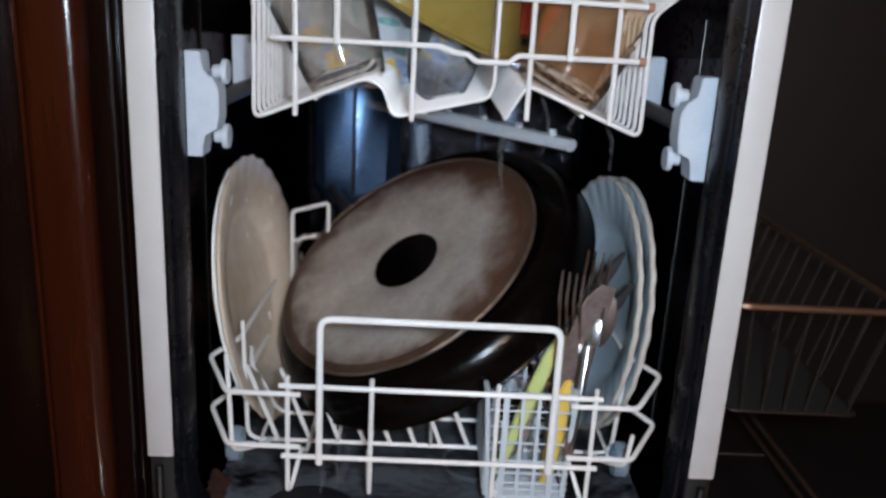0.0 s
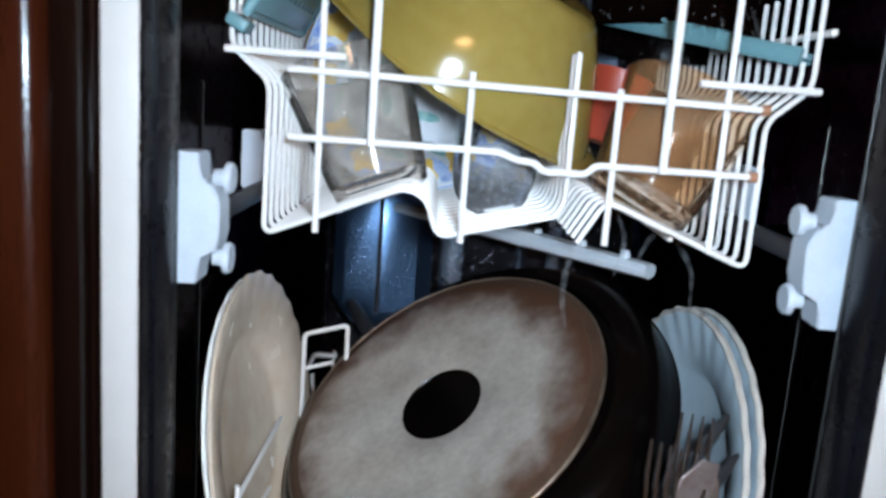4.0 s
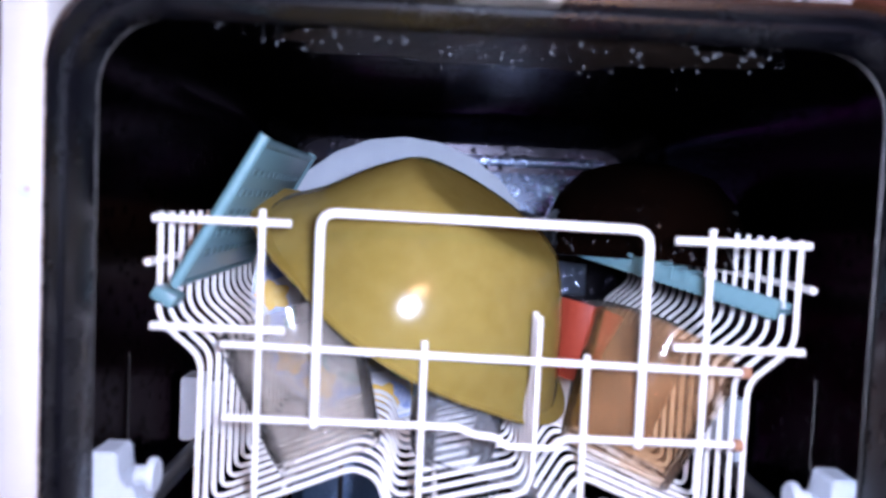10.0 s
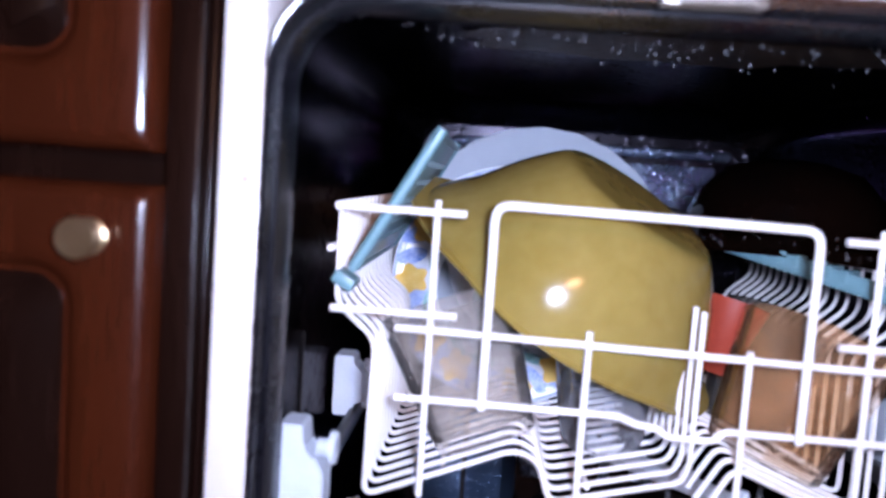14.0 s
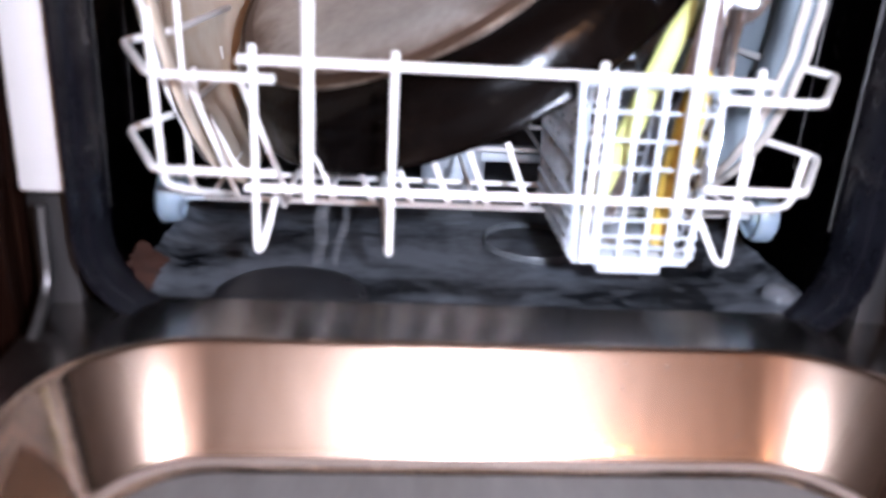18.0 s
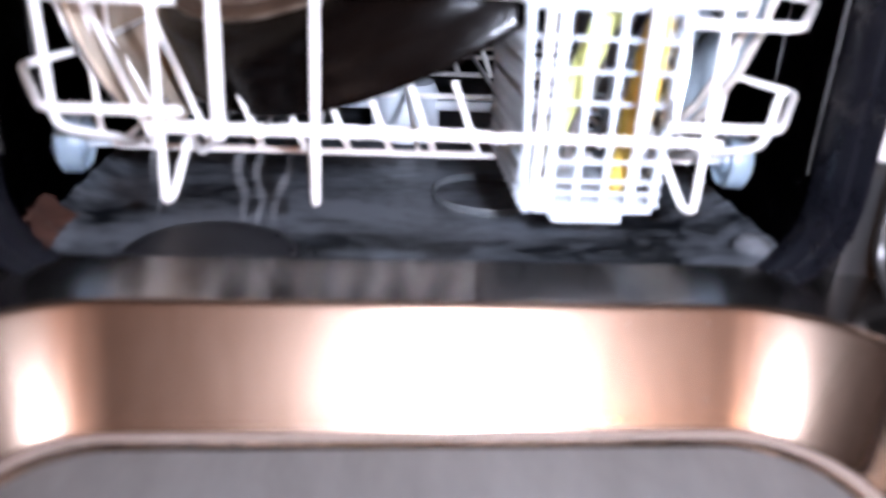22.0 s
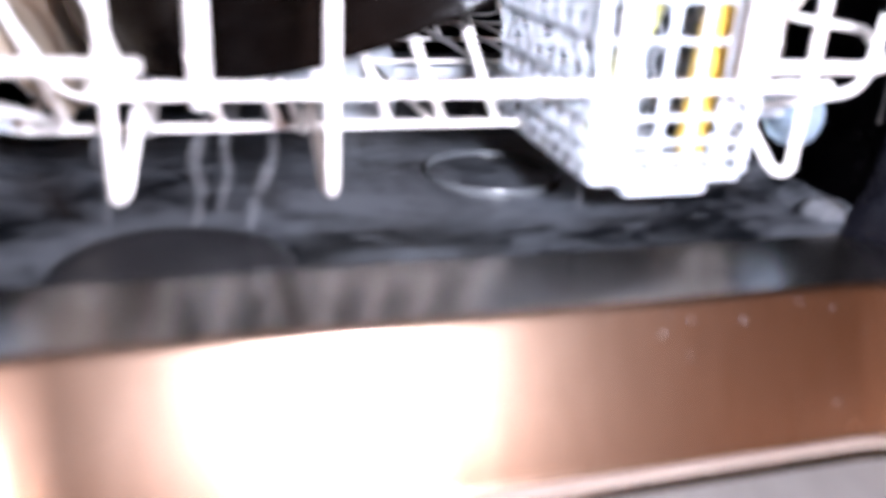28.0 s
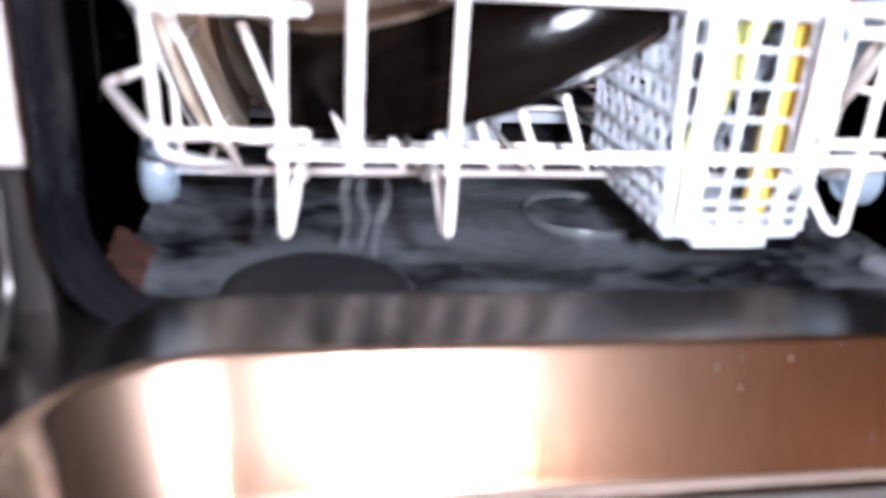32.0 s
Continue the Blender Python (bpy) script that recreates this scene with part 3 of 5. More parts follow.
    # ragged dark brown speckled patch just under the tub ceiling
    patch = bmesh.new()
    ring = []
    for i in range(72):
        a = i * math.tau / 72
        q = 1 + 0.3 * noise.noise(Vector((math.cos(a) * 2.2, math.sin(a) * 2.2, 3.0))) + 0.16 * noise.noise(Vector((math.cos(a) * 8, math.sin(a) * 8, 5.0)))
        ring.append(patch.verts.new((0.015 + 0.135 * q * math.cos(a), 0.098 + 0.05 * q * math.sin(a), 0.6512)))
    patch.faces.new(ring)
    part("ceiling_patch", patch, "limescale", d, "dark brown speckled patch on the tub ceiling")
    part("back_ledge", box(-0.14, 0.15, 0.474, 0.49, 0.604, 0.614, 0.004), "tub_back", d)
    part("back_plate", box(-0.14, 0.14, 0.4865, 0.492, 0.47, 0.6, 0.004), "tub_back", d, "wet steel plate on the back wall, a bluish gleam put into its colour")
    # sump: a grey floor that runs up the rounded corners, ribbed at the sides, with the round filter
    def sump_z(x, lift=0.0):
        side = max(0.0, abs(x) - 0.162)
        return 0.0965 - math.sqrt(max(0.0, 0.0375 ** 2 - side * side)) + lift

    def sump_sheet(xs, ys, lift, ragged=0.0):
        bm = bmesh.new()
        grid = []
        for y in ys:
            row = []
            for x in xs:
                rib = 0.0011 * max(0.0, math.sin((y - 0.03) * 230)) * min(1.0, max(0.0, abs(x) - 0.168) / 0.008)
                e = ragged * noise.noise(Vector((x * 160, y * 160, 2.0)))
                row.append(bm.verts.new((x + e, y + e, sump_z(x, lift) + rib)))
            grid.append(row)
        for a, b in zip(grid, grid[1:]):
            for k in range(len(xs) - 1):
                bm.faces.new((a[k], a[k + 1], b[k + 1], b[k]))
        return bm
    edge = [0.162 + 0.0365 * math.sin(radians(36 * i / 5)) for i in range(6)]
    part("tub_floor", sump_sheet([-x for x in edge[::-1]] + [-0.1, 0.0, 0.1] + edge, [0.016 + 0.004 * i for i in range(110)], 0.0), "sump", d, "wet grey tub floor with streaks of suds")
    part("rust_patch", sump_sheet([-0.189 + 0.0022 * i for i in range(8)], [0.018 + 0.0035 * i for i in range(14)], 0.0009, 0.0055), "rust_dark", d, "brown rust patch in the corner")
    part("filter_rim", lathe([(0.033, 0.0), (0.033, 0.003), (0.0325, 0.0042), (0.0312, 0.003), (0.031, 0.0)], pose(0.044, 0.112, 0.0587)), "filter_lip", d, "pale round filter rim")
    part("filter", lathe([(0.0, 0.001), (0.0305, 0.001), (0.0305, 0.0)], pose(0.044, 0.112, 0.0587)), "sump", d)
    salt = lathe([(0, 0.0012), (0.036, 0.0012), (0.039, 0.001), (0.041, 0.0)], pose(-0.101, 0.023, 0.0592))
    for v in salt.verts:
        v.co.y = max(v.co.y, 0.0168)
    part("salt_cap", salt, "salt_black", d, "black round salt cap in the tub floor")
    part("float", lathe([(0, 0.007), (0.005, 0.006), (0.009, 0.003), (0.01, 0.0)], pose(0.172, 0.034, 0.0625), 24), "clear_glass", d, "wet clear plastic float")
    part("lower_spray_arm", join(box(-0.15, 0.15, 0.225, 0.255, 0.082, 0.09, 0.003, None), lathe([(0.0, 0.1), (0.02, 0.1), (0.025, 0.09), (0.025, 0.06)], pose(0, 0.24, 0))), "white_plastic", d)
    # door, folded down flat
    r = rounded_rect
    L = lambda x0, x1, y0, y1, rad, z: [(x, y, z) for x, y in r(x0, x1, y0, y1, rad, 8)]
    flange = loft([L(-0.222, 0.222, -0.64, 0.01, 0.006, 0.0085), L(-0.222, 0.222, -0.64, 0.012, 0.006, 0.055), L(-0.218, 0.218, -0.636, 0.016, 0.006, 0.06),
                   L(-0.2, 0.2, -0.575, -0.0275, 0.066, 0.0605)])
    liner = loft([L(-0.2, 0.2, -0.575, -0.0275, 0.066, 0.0605), L(-0.199, 0.199, -0.574, -0.0285, 0.065, 0.0602), L(-0.197, 0.197, -0.572, -0.0305, 0.064, 0.058), L(-0.18, 0.18, -0.55, -0.0515, 0.05, 0.014),
                  L(-0.178, 0.178, -0.548, -0.0535, 0.049, 0.0117), L(-0.172, 0.172, -0.543, -0.06, 0.046, 0.0113), L(-0.169, 0.169, -0.54, -0.063, 0.045, 0.0098)])
    lip = loft([L(-0.1777, 0.1777, -0.5477, -0.0538, 0.049, 0.0119), L(-0.1765, 0.1765, -0.547, -0.055, 0.048, 0.0127), L(-0.174, 0.174, -0.545, -0.058, 0.047, 0.0126), L(-0.1725, 0.1725, -0.5435, -0.0595, 0.046, 0.0116)])
    pan = loft([L(-0.1695, 0.1695, -0.5405, -0.0625, 0.045, 0.0096), L(-0.16, 0.16, -0.53, -0.072, 0.04, 0.0094)], close_last=True)
    door = part("door", box(-0.224, 0.224, -0.66, -0.004, -0.03, 0.008, 0.003), "white_paint", d, "white door lying open")
    part("door_liner", liner, "door_steel", door, "shiny steel liner with a rounded recess, a warm reflection put into its colour")
    part("recess_lip", lip, "lip_steel", door, "rounded lip round the recess floor, its highlight painted pale")
    part("recess_floor", pan, "recess_steel", door, "steel floor of the recess, a grey reflection put into its colour")
    part("door_flange", flange, "flange_steel", door, "wet steel flange round the recess, darker reflections put into its colour")
    return d


dishwasher()


def bracket(x, y, z, s, big=True):
    """Rail holder with two rollers on the tub's side wall; s is the side."""
    b = empty("rail_bracket", x, y, z)
    tagged(b, "white plastic rail bracket with two rollers on the tub wall", "bracket", "rail brackets")
    h = 0.039 if big else 0.022
    i = -s
    prof = [(-0.0075, -h), (0.006, -h), (0.0075, -h * 0.55), (0.017, -h * 0.5), (0.019, -h * 0.2), (0.019, h * 0.3), (0.014, h * 0.55), (0.0075, h * 0.62), (0.0065, h), (-0.0075, h)]
    bm = bmesh.new()
    lo = [bm.verts.new((x + i * a, y - 0.012, z + c)) for a, c in prof]
    hi = [bm.verts.new((x + i * a, y + 0.012, z + c)) for a, c in prof]
    n = len(prof)
    for k in range(n):
        bm.faces.new((lo[k], lo[(k + 1) % n], hi[(k + 1) % n], hi[k]))
    bm.faces.new(lo)
    bm.faces.new(hi[::-1])
    bmesh.ops.bevel(bm, geom=bm.edges[:], offset=0.0012, segments=2, affect="EDGES")
    part("plate", bm, "bracket_plastic", b)
    for dz in (-h * 0.62, h * 0.62):
        part("roller", lathe([(0, 0), (0.0085, 0), (0.0095, 0.0015), (0.0095, 0.004), (0.005, 0.005), (0.005, 0.011), (0, 0.011)],
                             facing((x + i * 0.024, y, z + dz), (-i, 0, 0)), 20), "bracket_plastic", b)
    return b


for sx in (-1, 1):
    bracket(sx * 0.1915, 0.056, 0.39, sx)
    bracket(sx * 0.189, 0.2, 0.414, sx, False)
    part_rail = part("rack_rail", box(sx * 0.181 - 0.003, sx * 0.181 + 0.003, 0.066, 0.45, 0.384, 0.398, 0.002), "black_plastic", None)
    tagged(part_rail, "dark slide rail along the tub wall", "rail", "rack rails")

# ---- racks ----
RW = 0.0023


def wires(thing, rows, mat="wire", r=RW, fillet=0.006):
    for pts in rows:
        part("wire", rod(pts, r, fillet), mat, thing)


def lower_rack():
    k = empty("lower_rack", 0, 0.2, 0.12)
    tagged(k, "white coated wire lower rack loaded with plates and a pan", "dish rack")
    part("front_wire", rod([(-0.121, 0.0, 0.186), (0.128, 0.0, 0.186)], 0.0021), "wire", k)
    part("front_wire", rod([(-0.119, 0.0, 0.126), (0.129, 0.0, 0.126)], 0.0021), "wire", k)
    part("handle", rod([(-0.089, -0.005, 0.123), (-0.089, -0.005, 0.244), (0.09, -0.005, 0.244), (0.09, -0.005, 0.123)], 0.0027, 0.009), "wire", k, "tall wire handle bow")
    # lengthwise wires: front upright, foot loop, floor, back upright
    for x, d in ((-0.115, 0.6), (-0.05, -0.3), (0.048, 1), (0.124, -1)):
        part("floor_wire", rod([(x, 0.005, 0.192), (x, 0.005, 0.092), (x + d * 0.003, 0.011, 0.0915), (x + d * 0.012, 0.03, 0.116), (x + d * 0.013, 0.05, 0.1), (x + d * 0.013, 0.43, 0.098), (x + d * 0.013, 0.44, 0.19)], 0.0019, 0.006), "wire", k)
    for x in (-0.15, -0.083, -0.001, 0.09, 0.155):
        part("floor_wire", rod([(x, 0.07, 0.0985), (x, 0.43, 0.0985), (x, 0.44, 0.185)], 0.0016, 0.006), "wire", k)
    for i, y in enumerate((0.08, 0.13, 0.22, 0.3, 0.38, 0.43)):
        if i == 0:
            pts = [(-0.166, y, 0.205), (-0.163, y, 0.094), (0.16, y, 0.094), (0.164, y, 0.16)]
        elif i == 1:
            pts = [(-0.17, y, 0.16), (-0.17, y, 0.14), (-0.158, y, 0.122), (-0.145, y, 0.094), (0.15, y, 0.094), (0.163, y, 0.122), (0.175, y, 0.14), (0.175, y, 0.185)]
        else:
            pts = [(-0.172, y, 0.16), (-0.168, y, 0.11), (-0.15, y, 0.094), (0.155, y, 0.094), (0.173, y, 0.11), (0.177, y, 0.16)]
        part("cross_wire", rod(pts, 0.0019, 0.012), "wire", k)
    for s, x1 in ((-1, -0.162), (1, 0.157)):
        for z in (0.177, 0.132):
            pts = [(s * 0.105, 0.004, z), (x1, 0.004, z), (s * 0.1865, 0.052, z + 0.007), (x1 + s * 0.008, 0.09, z + 0.009), (x1 + s * 0.008, 0.43, z + 0.006), (x1 - s * 0.03, 0.445, z)]
            part("side_wire", rod(pts, 0.0021, 0.006), "wire", k)
        part("side_upright", rod([(x1 + s * 0.001, 0.012, 0.205 if s < 0 else 0.15), (x1 - s * 0.002, 0.012, 0.122), (x1 - s * 0.012, 0.03, 0.114), (x1 - s * 0.022, 0.07, 0.1)], 0.0019, 0.008), "wire", k)
    part("back_wire", rod([(-0.14, 0.443, 0.185), (0.145, 0.443, 0.185)], 0.0024), "wire", k)
    part("back_wire", rod([(-0.14, 0.443, 0.14), (0.145, 0.443, 0.14)], 0.0024), "wire", k)
    # leaning plate tines in rows
    for x, h in ((-0.137, 0.068), (-0.108, 0.066), (-0.082, 0.036), (-0.06, 0.036), (-0.037, 0.036), (-0.015, 0.037), (0.008, 0.038), (0.032, 0.038)):
        part("tine", rod([(x, 0.08, 0.095), (x - 0.4 * h, 0.08 + 0.05 * h, 0.095 + h)], 0.0021, seg=6), "wire", k)
    for y in (0.3,):
        for i in range(11):
            x, h = -0.135 + i * 0.0255, 0.034
            part("tine", rod([(x, y, 0.095), (x - 0.42 * h, y + 0.1 * h, 0.095 + h)], 0.0021, seg=6), "wire", k)
    # folding bow at the back
    part("bow", rod([(-0.156, 0.27, 0.098), (-0.156, 0.27, 0.255), (-0.118, 0.27, 0.266), (-0.118, 0.27, 0.098)], 0.002, 0.004), "wire", k)
    part("bow", rod([(-0.156, 0.272, 0.222), (-0.13, 0.272, 0.23)], 0.0018), "wire", k)
    for s, x in ((-1, -0.161), (1, 0.155)):
        for y in (0.055, 0.38):
            w = part("wheel", lathe([(0, 0), (0.006, 0), (0.007, 0.003), (0.011, 0.003), (0.013, 0.001), (0.015, 0.004), (0.015, 0.011), (0.0125, 0.013), (0.006, 0.011), (0, 0.012)],
                                    facing((x, y, 0.103), (s, 0, 0)), 28), "blue_plastic", k, "pale plastic wheel")
            part("axle", rod([(x - s * 0.01, y, 0.103), (x + s * 0.014, y, 0.103)], 0.0025), "white_plastic", w)
    return k


lower_rack()

PROFILE_L = [(-0.178, 0.552), (-0.178, 0.492), (-0.154, 0.472), (-0.155, 0.377), (-0.067, 0.413), (-0.053, 0.407), (-0.045, 0.383), (0.03, 0.402), (0.034, 0.412), (0.034, 0.503)]
PROFILE_R = [(0.044, 0.386), (0.06, 0.414), (0.153, 0.377), (0.153, 0.47), (0.178, 0.492), (0.178, 0.552)]


def upper_rack():
    k = empty("upper_rack", 0, 0.28, 0.38)
    tagged(k, "white coated wire upper rack full of glasses and bowls", "dish rack")
    F = 0.078
    for i in range(21):
        y = F + 0.006 + i * 0.019
        part("profile_wire", rod([(x, y, z) for x, z in PROFILE_L], 0.0018, 0.008, seg=6), "wire", k)
        part("profile_wire", rod([(x, y, z) for x, z in PROFILE_R], 0.0018, 0.008, seg=6), "wire", k)
    a = part("front_wire", rod([(-0.142, F, 0.481), (0.149, F, 0.477)], 0.0022), "wire", k)
    part("wire_end", lathe([(0, 0), (0.0034, 0.0005), (0.0034, 0.005), (0, 0.006)], facing((0.1465, F, 0.477), (1, 0, 0)), 10), "rust", a, "rusted wire end")
    b = part("front_wire", rod([(-0.14, F, 0.44), (-0.01, F, 0.44), (0.0, F, 0.436), (0.012, F, 0.435), (0.018, F, 0.43), (0.044, F, 0.43), (0.05, F, 0.436), (0.147, F, 0.436)], 0.0022, 0.003), "wire", k)
    part("wire_end", lathe([(0, 0), (0.0034, 0.0005), (0.0034, 0.005), (0, 0.006)], facing((0.1445, F, 0.436), (1, 0, 0)), 10), "rust", b, "rusted wire end")
    part("handle", rod([(-0.089, F - 0.005, 0.438), (-0.089, F - 0.005, 0.556), (0.09, F - 0.005, 0.554), (0.09, F - 0.005, 0.434)], 0.0026, 0.009), "wire", k, "tall wire handle bow")
    for s in (-1, 1):
        for z, xi in ((0.549, 0.105), (0.49, 0.107)):
            part("corner_wire", rod([(s * xi, F - 0.002, z), (s * 0.18, F - 0.002, z)], 0.0023), "wire", k)
    for x, z0, z1 in ((-0.122, 0.381, 0.556), (-0.03, 0.381, 0.487), (0.061, 0.386, 0.483), (0.127, 0.386, 0.556)):
        part("upright", rod([(x, F + 0.003, z0), (x, F + 0.003, z1)], 0.0021), "wire", k)
    for s in (-1, 1):
        for x, z in ((0.181, 0.525),):
            part("side_wire", rod([(s * x, F - 0.006, z), (s * x, 0.475, z)], 0.0022), "wire", k)
    for x, z in ((-0.11, 0.394), (-0.02, 0.387), (0.11, 0.391)):
        part("under_wire", rod([(x, F + 0.03, z - 0.002), (x, 0.475, z - 0.002)], 0.0018), "wire", k)
    arm = rod([(-0.085, 0.36, 0.362), (0.02, 0.25, 0.361), (0.112, 0.155, 0.356)], [0.006, 0.01, 0.0075])
    for v in arm.verts:
        v.co.z = 0.36 + (v.co.z - 0.36) * 0.8
    a = part("spray_arm", arm, "white_plastic", k, "white plastic spray arm under the rack")
    for u in (0.2, 0.45, 0.62, 0.78, 0.92):
        p = Vector((-0.085, 0.36, 0.362)).lerp(Vector((0.112, 0.155, 0.356)), u)
        part("nozzle", lathe([(0.0, 0.006), (0.003, 0.006), (0.0045, 0.0), (0, 0)], pose(p.x, p.y, p.z + 0.006), 12), "white_plastic", a)
    return k


upper_rack()

# ---- crockery in the lower rack ----


def plate(name, at, normal, radius, mat, label, lobes=0, scallop=0.0, group="", flute=0.35):
    m = facing(at, normal)
    R = radius
    prof = [(0, -0.001), (0.55 * R, -0.001), (0.6 * R, 0.002), (0.66 * R, 0.009), (0.8 * R, 0.013), (0.985 * R, 0.019), (R, 0.0185), (R, 0.0165), (0.985 * R, 0.0155),
            (0.8 * R, 0.009), (0.66 * R, 0.005), (0.56 * R, -0.004), (0.54 * R, -0.0065), (0.52 * R, -0.0065), (0.51 * R, -0.004), (0, -0.004)]
    ob = part(name, lathe(prof, m, 180, scallop, lobes, 0.7, flute), mat)
    if mat == "blue_white":
        part("edge", lathe([(0.97 * R, 0.0192), (0.99 * R, 0.0203), (1.006 * R, 0.019), (1.006 * R, 0.0165), (0.985 * R, 0.0152)], m, 180, scallop, lobes, 0.7, flute), "cream_edge", ob, "thick cream edge")
    return tagged(ob, label, "plate", group)


plate("plate", (-0.181, 0.172, 0.202), (0.985, -0.06, 0.17), 0.125, "porcelain_stained", "white scalloped plate with a brownish film, standing in the rack", 28, 0.008, "plates in the lower rack")
plate("plate", (-0.1875, 0.174, 0.202), (0.985, -0.06, 0.17), 0.12, "porcelain", "white scalloped plate standing against the tub wall", 28, 0.008, "plates in the lower rack")
plate("plate", (0.163, 0.17, 0.204), (-0.985, -0.12, 0.1), 0.12, "blue_white", "bluish white fluted plate leaning beside the cutlery", 30, 0.005, "plates in the lower rack", 1.4)
plate("plate", (0.177, 0.176, 0.203), (-0.988, -0.1, 0.1), 0.12, "blue_white", "bluish white fluted plate leaning behind its twin", 30, 0.005, "plates in the lower rack", 1.4)


def frying_pan():
    m = facing(PAN_AT, PAN_N, (1, 0, 0))
    k = empty("frying_pan")
    k.matrix_world = m
    tagged(k, "large black frying pan upside down with a scoured grey base", "pan")
    body = lathe([(0.134, -0.002), (0.148, -0.005), (0.157, -0.013), (0.163, -0.025), (0.165, -0.036), (0.167, -0.038), (0.167, -0.04), (0.163, -0.04), (0.16, -0.03), (0.154, -0.017), (0.146, -0.011), (0.135, -0.011), (0.1, -0.012), (0, -0.014)],
                 Matrix.Translation((0.0087, -0.0039, 0.0037)) @ m, 88)
    part("body", body, "pan_black", k, "glossy burnt black pan wall")
    part("base_edge", lathe([(0.117, 0.0005), (0.128, 0.0), (0.1335, -0.0015), (0.1345, -0.004)], m, 80), "pan_edge", k, "burnt brown ring round the base")
    part("base", lathe([(0.034, -0.0055), (0.036, -0.0045), (0.06, -0.0025), (0.09, 0.0003), (0.117, 0.002), (0.125, 0.0006), (0.1255, -0.003)], m, 80), "pan_base", k, "scoured grey aluminium base disc")
    part("base_bead", lathe([(0.1335, -0.001), (0.1345, 0.0), (0.1355, -0.001), (0.1352, -0.003)], m, 88), "pan_rim", k, "thin worn bright edge")
    part("hub", lathe([(0, -0.0075), (0.033, -0.007), (0.0345, -0.0052)], m, 48), "pan_black", k, "round black centre of the base")
    return k



frying_pan()


def coffee_pot():
    """Eight-sided steel pot standing at the back, with a black handle."""
    k = empty("coffee_pot", -0.1, 0.405, 0.125)
    tagged(k, "faceted steel coffee pot with a black handle at the back", "coffee pot")

    def octagon(r, z, c=(-0.1, 0.405)):
        return [(c[0] + r * math.cos(radians(45 * i)), c[1] + r * math.sin(radians(45 * i)), z) for i in range(8)]
    part("body", loft([octagon(0.03, 0.236), octagon(0.036, 0.238), octagon(0.049, 0.252), octagon(0.051, 0.262), octagon(0.05, 0.384), octagon(0.047, 0.388), octagon(0.046, 0.38), octagon(0.047, 0.265), octagon(0.03, 0.242)],
                      True, True), "pot_steel", k, "wet faceted steel body")
    part("seam", rod([(-0.1, 0.354, 0.256), (-0.1, 0.3545, 0.384)], 0.0022, seg=8), "black_plastic", k, "dark seam between two facets")
    part("neck", lathe([(0.026, 0.24), (0.03, 0.226), (0.042, 0.205), (0.044, 0.125), (0.04, 0.123), (0, 0.123)], pose(-0.1, 0.405, 0), 8), "black_plastic", k)
    part("handle", rod([(-0.125, 0.36, 0.262), (-0.1, 0.3, 0.25), (-0.075, 0.27, 0.225)], [0.006, 0.008, 0.006], seg=10), "black_plastic", k)
    return k


coffee_pot()


def cutlery_basket():
    k = empty("cutlery_basket", 0.08, 0.05, 0.09)
    tagged(k, "white plastic lattice cutlery basket hung in the lower rack", "cutlery basket")
    x0, x1, y0, y1, z0, z1 = 0.04, 0.11, 0.01, 0.105, 0.092, 0.182
    t = 0.0009
    part("rim", rod([(x0, y0, z1), (x1, y0, z1), (x1, y1, z1), (x0, y1, z1)], 0.0022, 0.004, True), "white_plastic", k)
    part("floor", box(x0 + 0.004, x1 - 0.004, y0, y1, z0 - 0.004, z0, 0.001), "white_plastic", k)
    part("foot", box(x0 + 0.018, x1 - 0.018, y0 - 0.001, y0 + 0.01, z0 - 0.0085, z0 - 0.003, 0.0015), "white_plastic", k)
    for i in range(6):
        u = i / 5
        xa, xb = x0 + 0.005 + (x1 - x0 - 0.01) * u, x0 + (x1 - x0) * u
        for y in (y0, y1):
            part("bar", box(min(xa, xb) - t, max(xa, xb) + t, y - t, y + t, z0, z1, 0.0004) if i not in (0, 5) else rod([(xa, y, z0), (xb, y, z1)], 0.002), "white_plastic", k)
    for z in (0.098, 0.104, 0.113, 0.124, 0.14, 0.154, 0.168):
        part("hoop", rod([(x0 + 0.001, y0, z), (x1 - 0.001, y0, z), (x1 - 0.001, y1, z), (x0 + 0.001, y1, z)], 0.0009, 0.002, True, 6), "white_plastic", k)
    # side walls: slanting lattice
    for x in (x0 + 0.002, x1 - 0.002):
        for j in range(-6, 9):
            for sg in (1, -1):
                ya = y0 + j * 0.012
                a, b = Vector((x, ya if sg > 0 else ya + 0.06, z0)), Vector((x, ya + 0.06 if sg > 0 else ya, z1))
                pts = []
                for p, q in ((a, b),):
                    d = q - p
                    u0, u1 = 0.0, 1.0
                    if abs(d.y) > 1e-9:
                        ua, ub = sorted(((y0 - p.y) / d.y, (y1 - p.y) / d.y))
                        u0, u1 = max(0, ua), min(1, ub)
                    if u1 - u0 > 0.08:
                        pts = [p + d * u0, p + d * u1]
                if pts:
                    part("lattice_bar", rod(pts, 0.0008, seg=5), "white_plastic", k)
    return k


cutlery_basket()


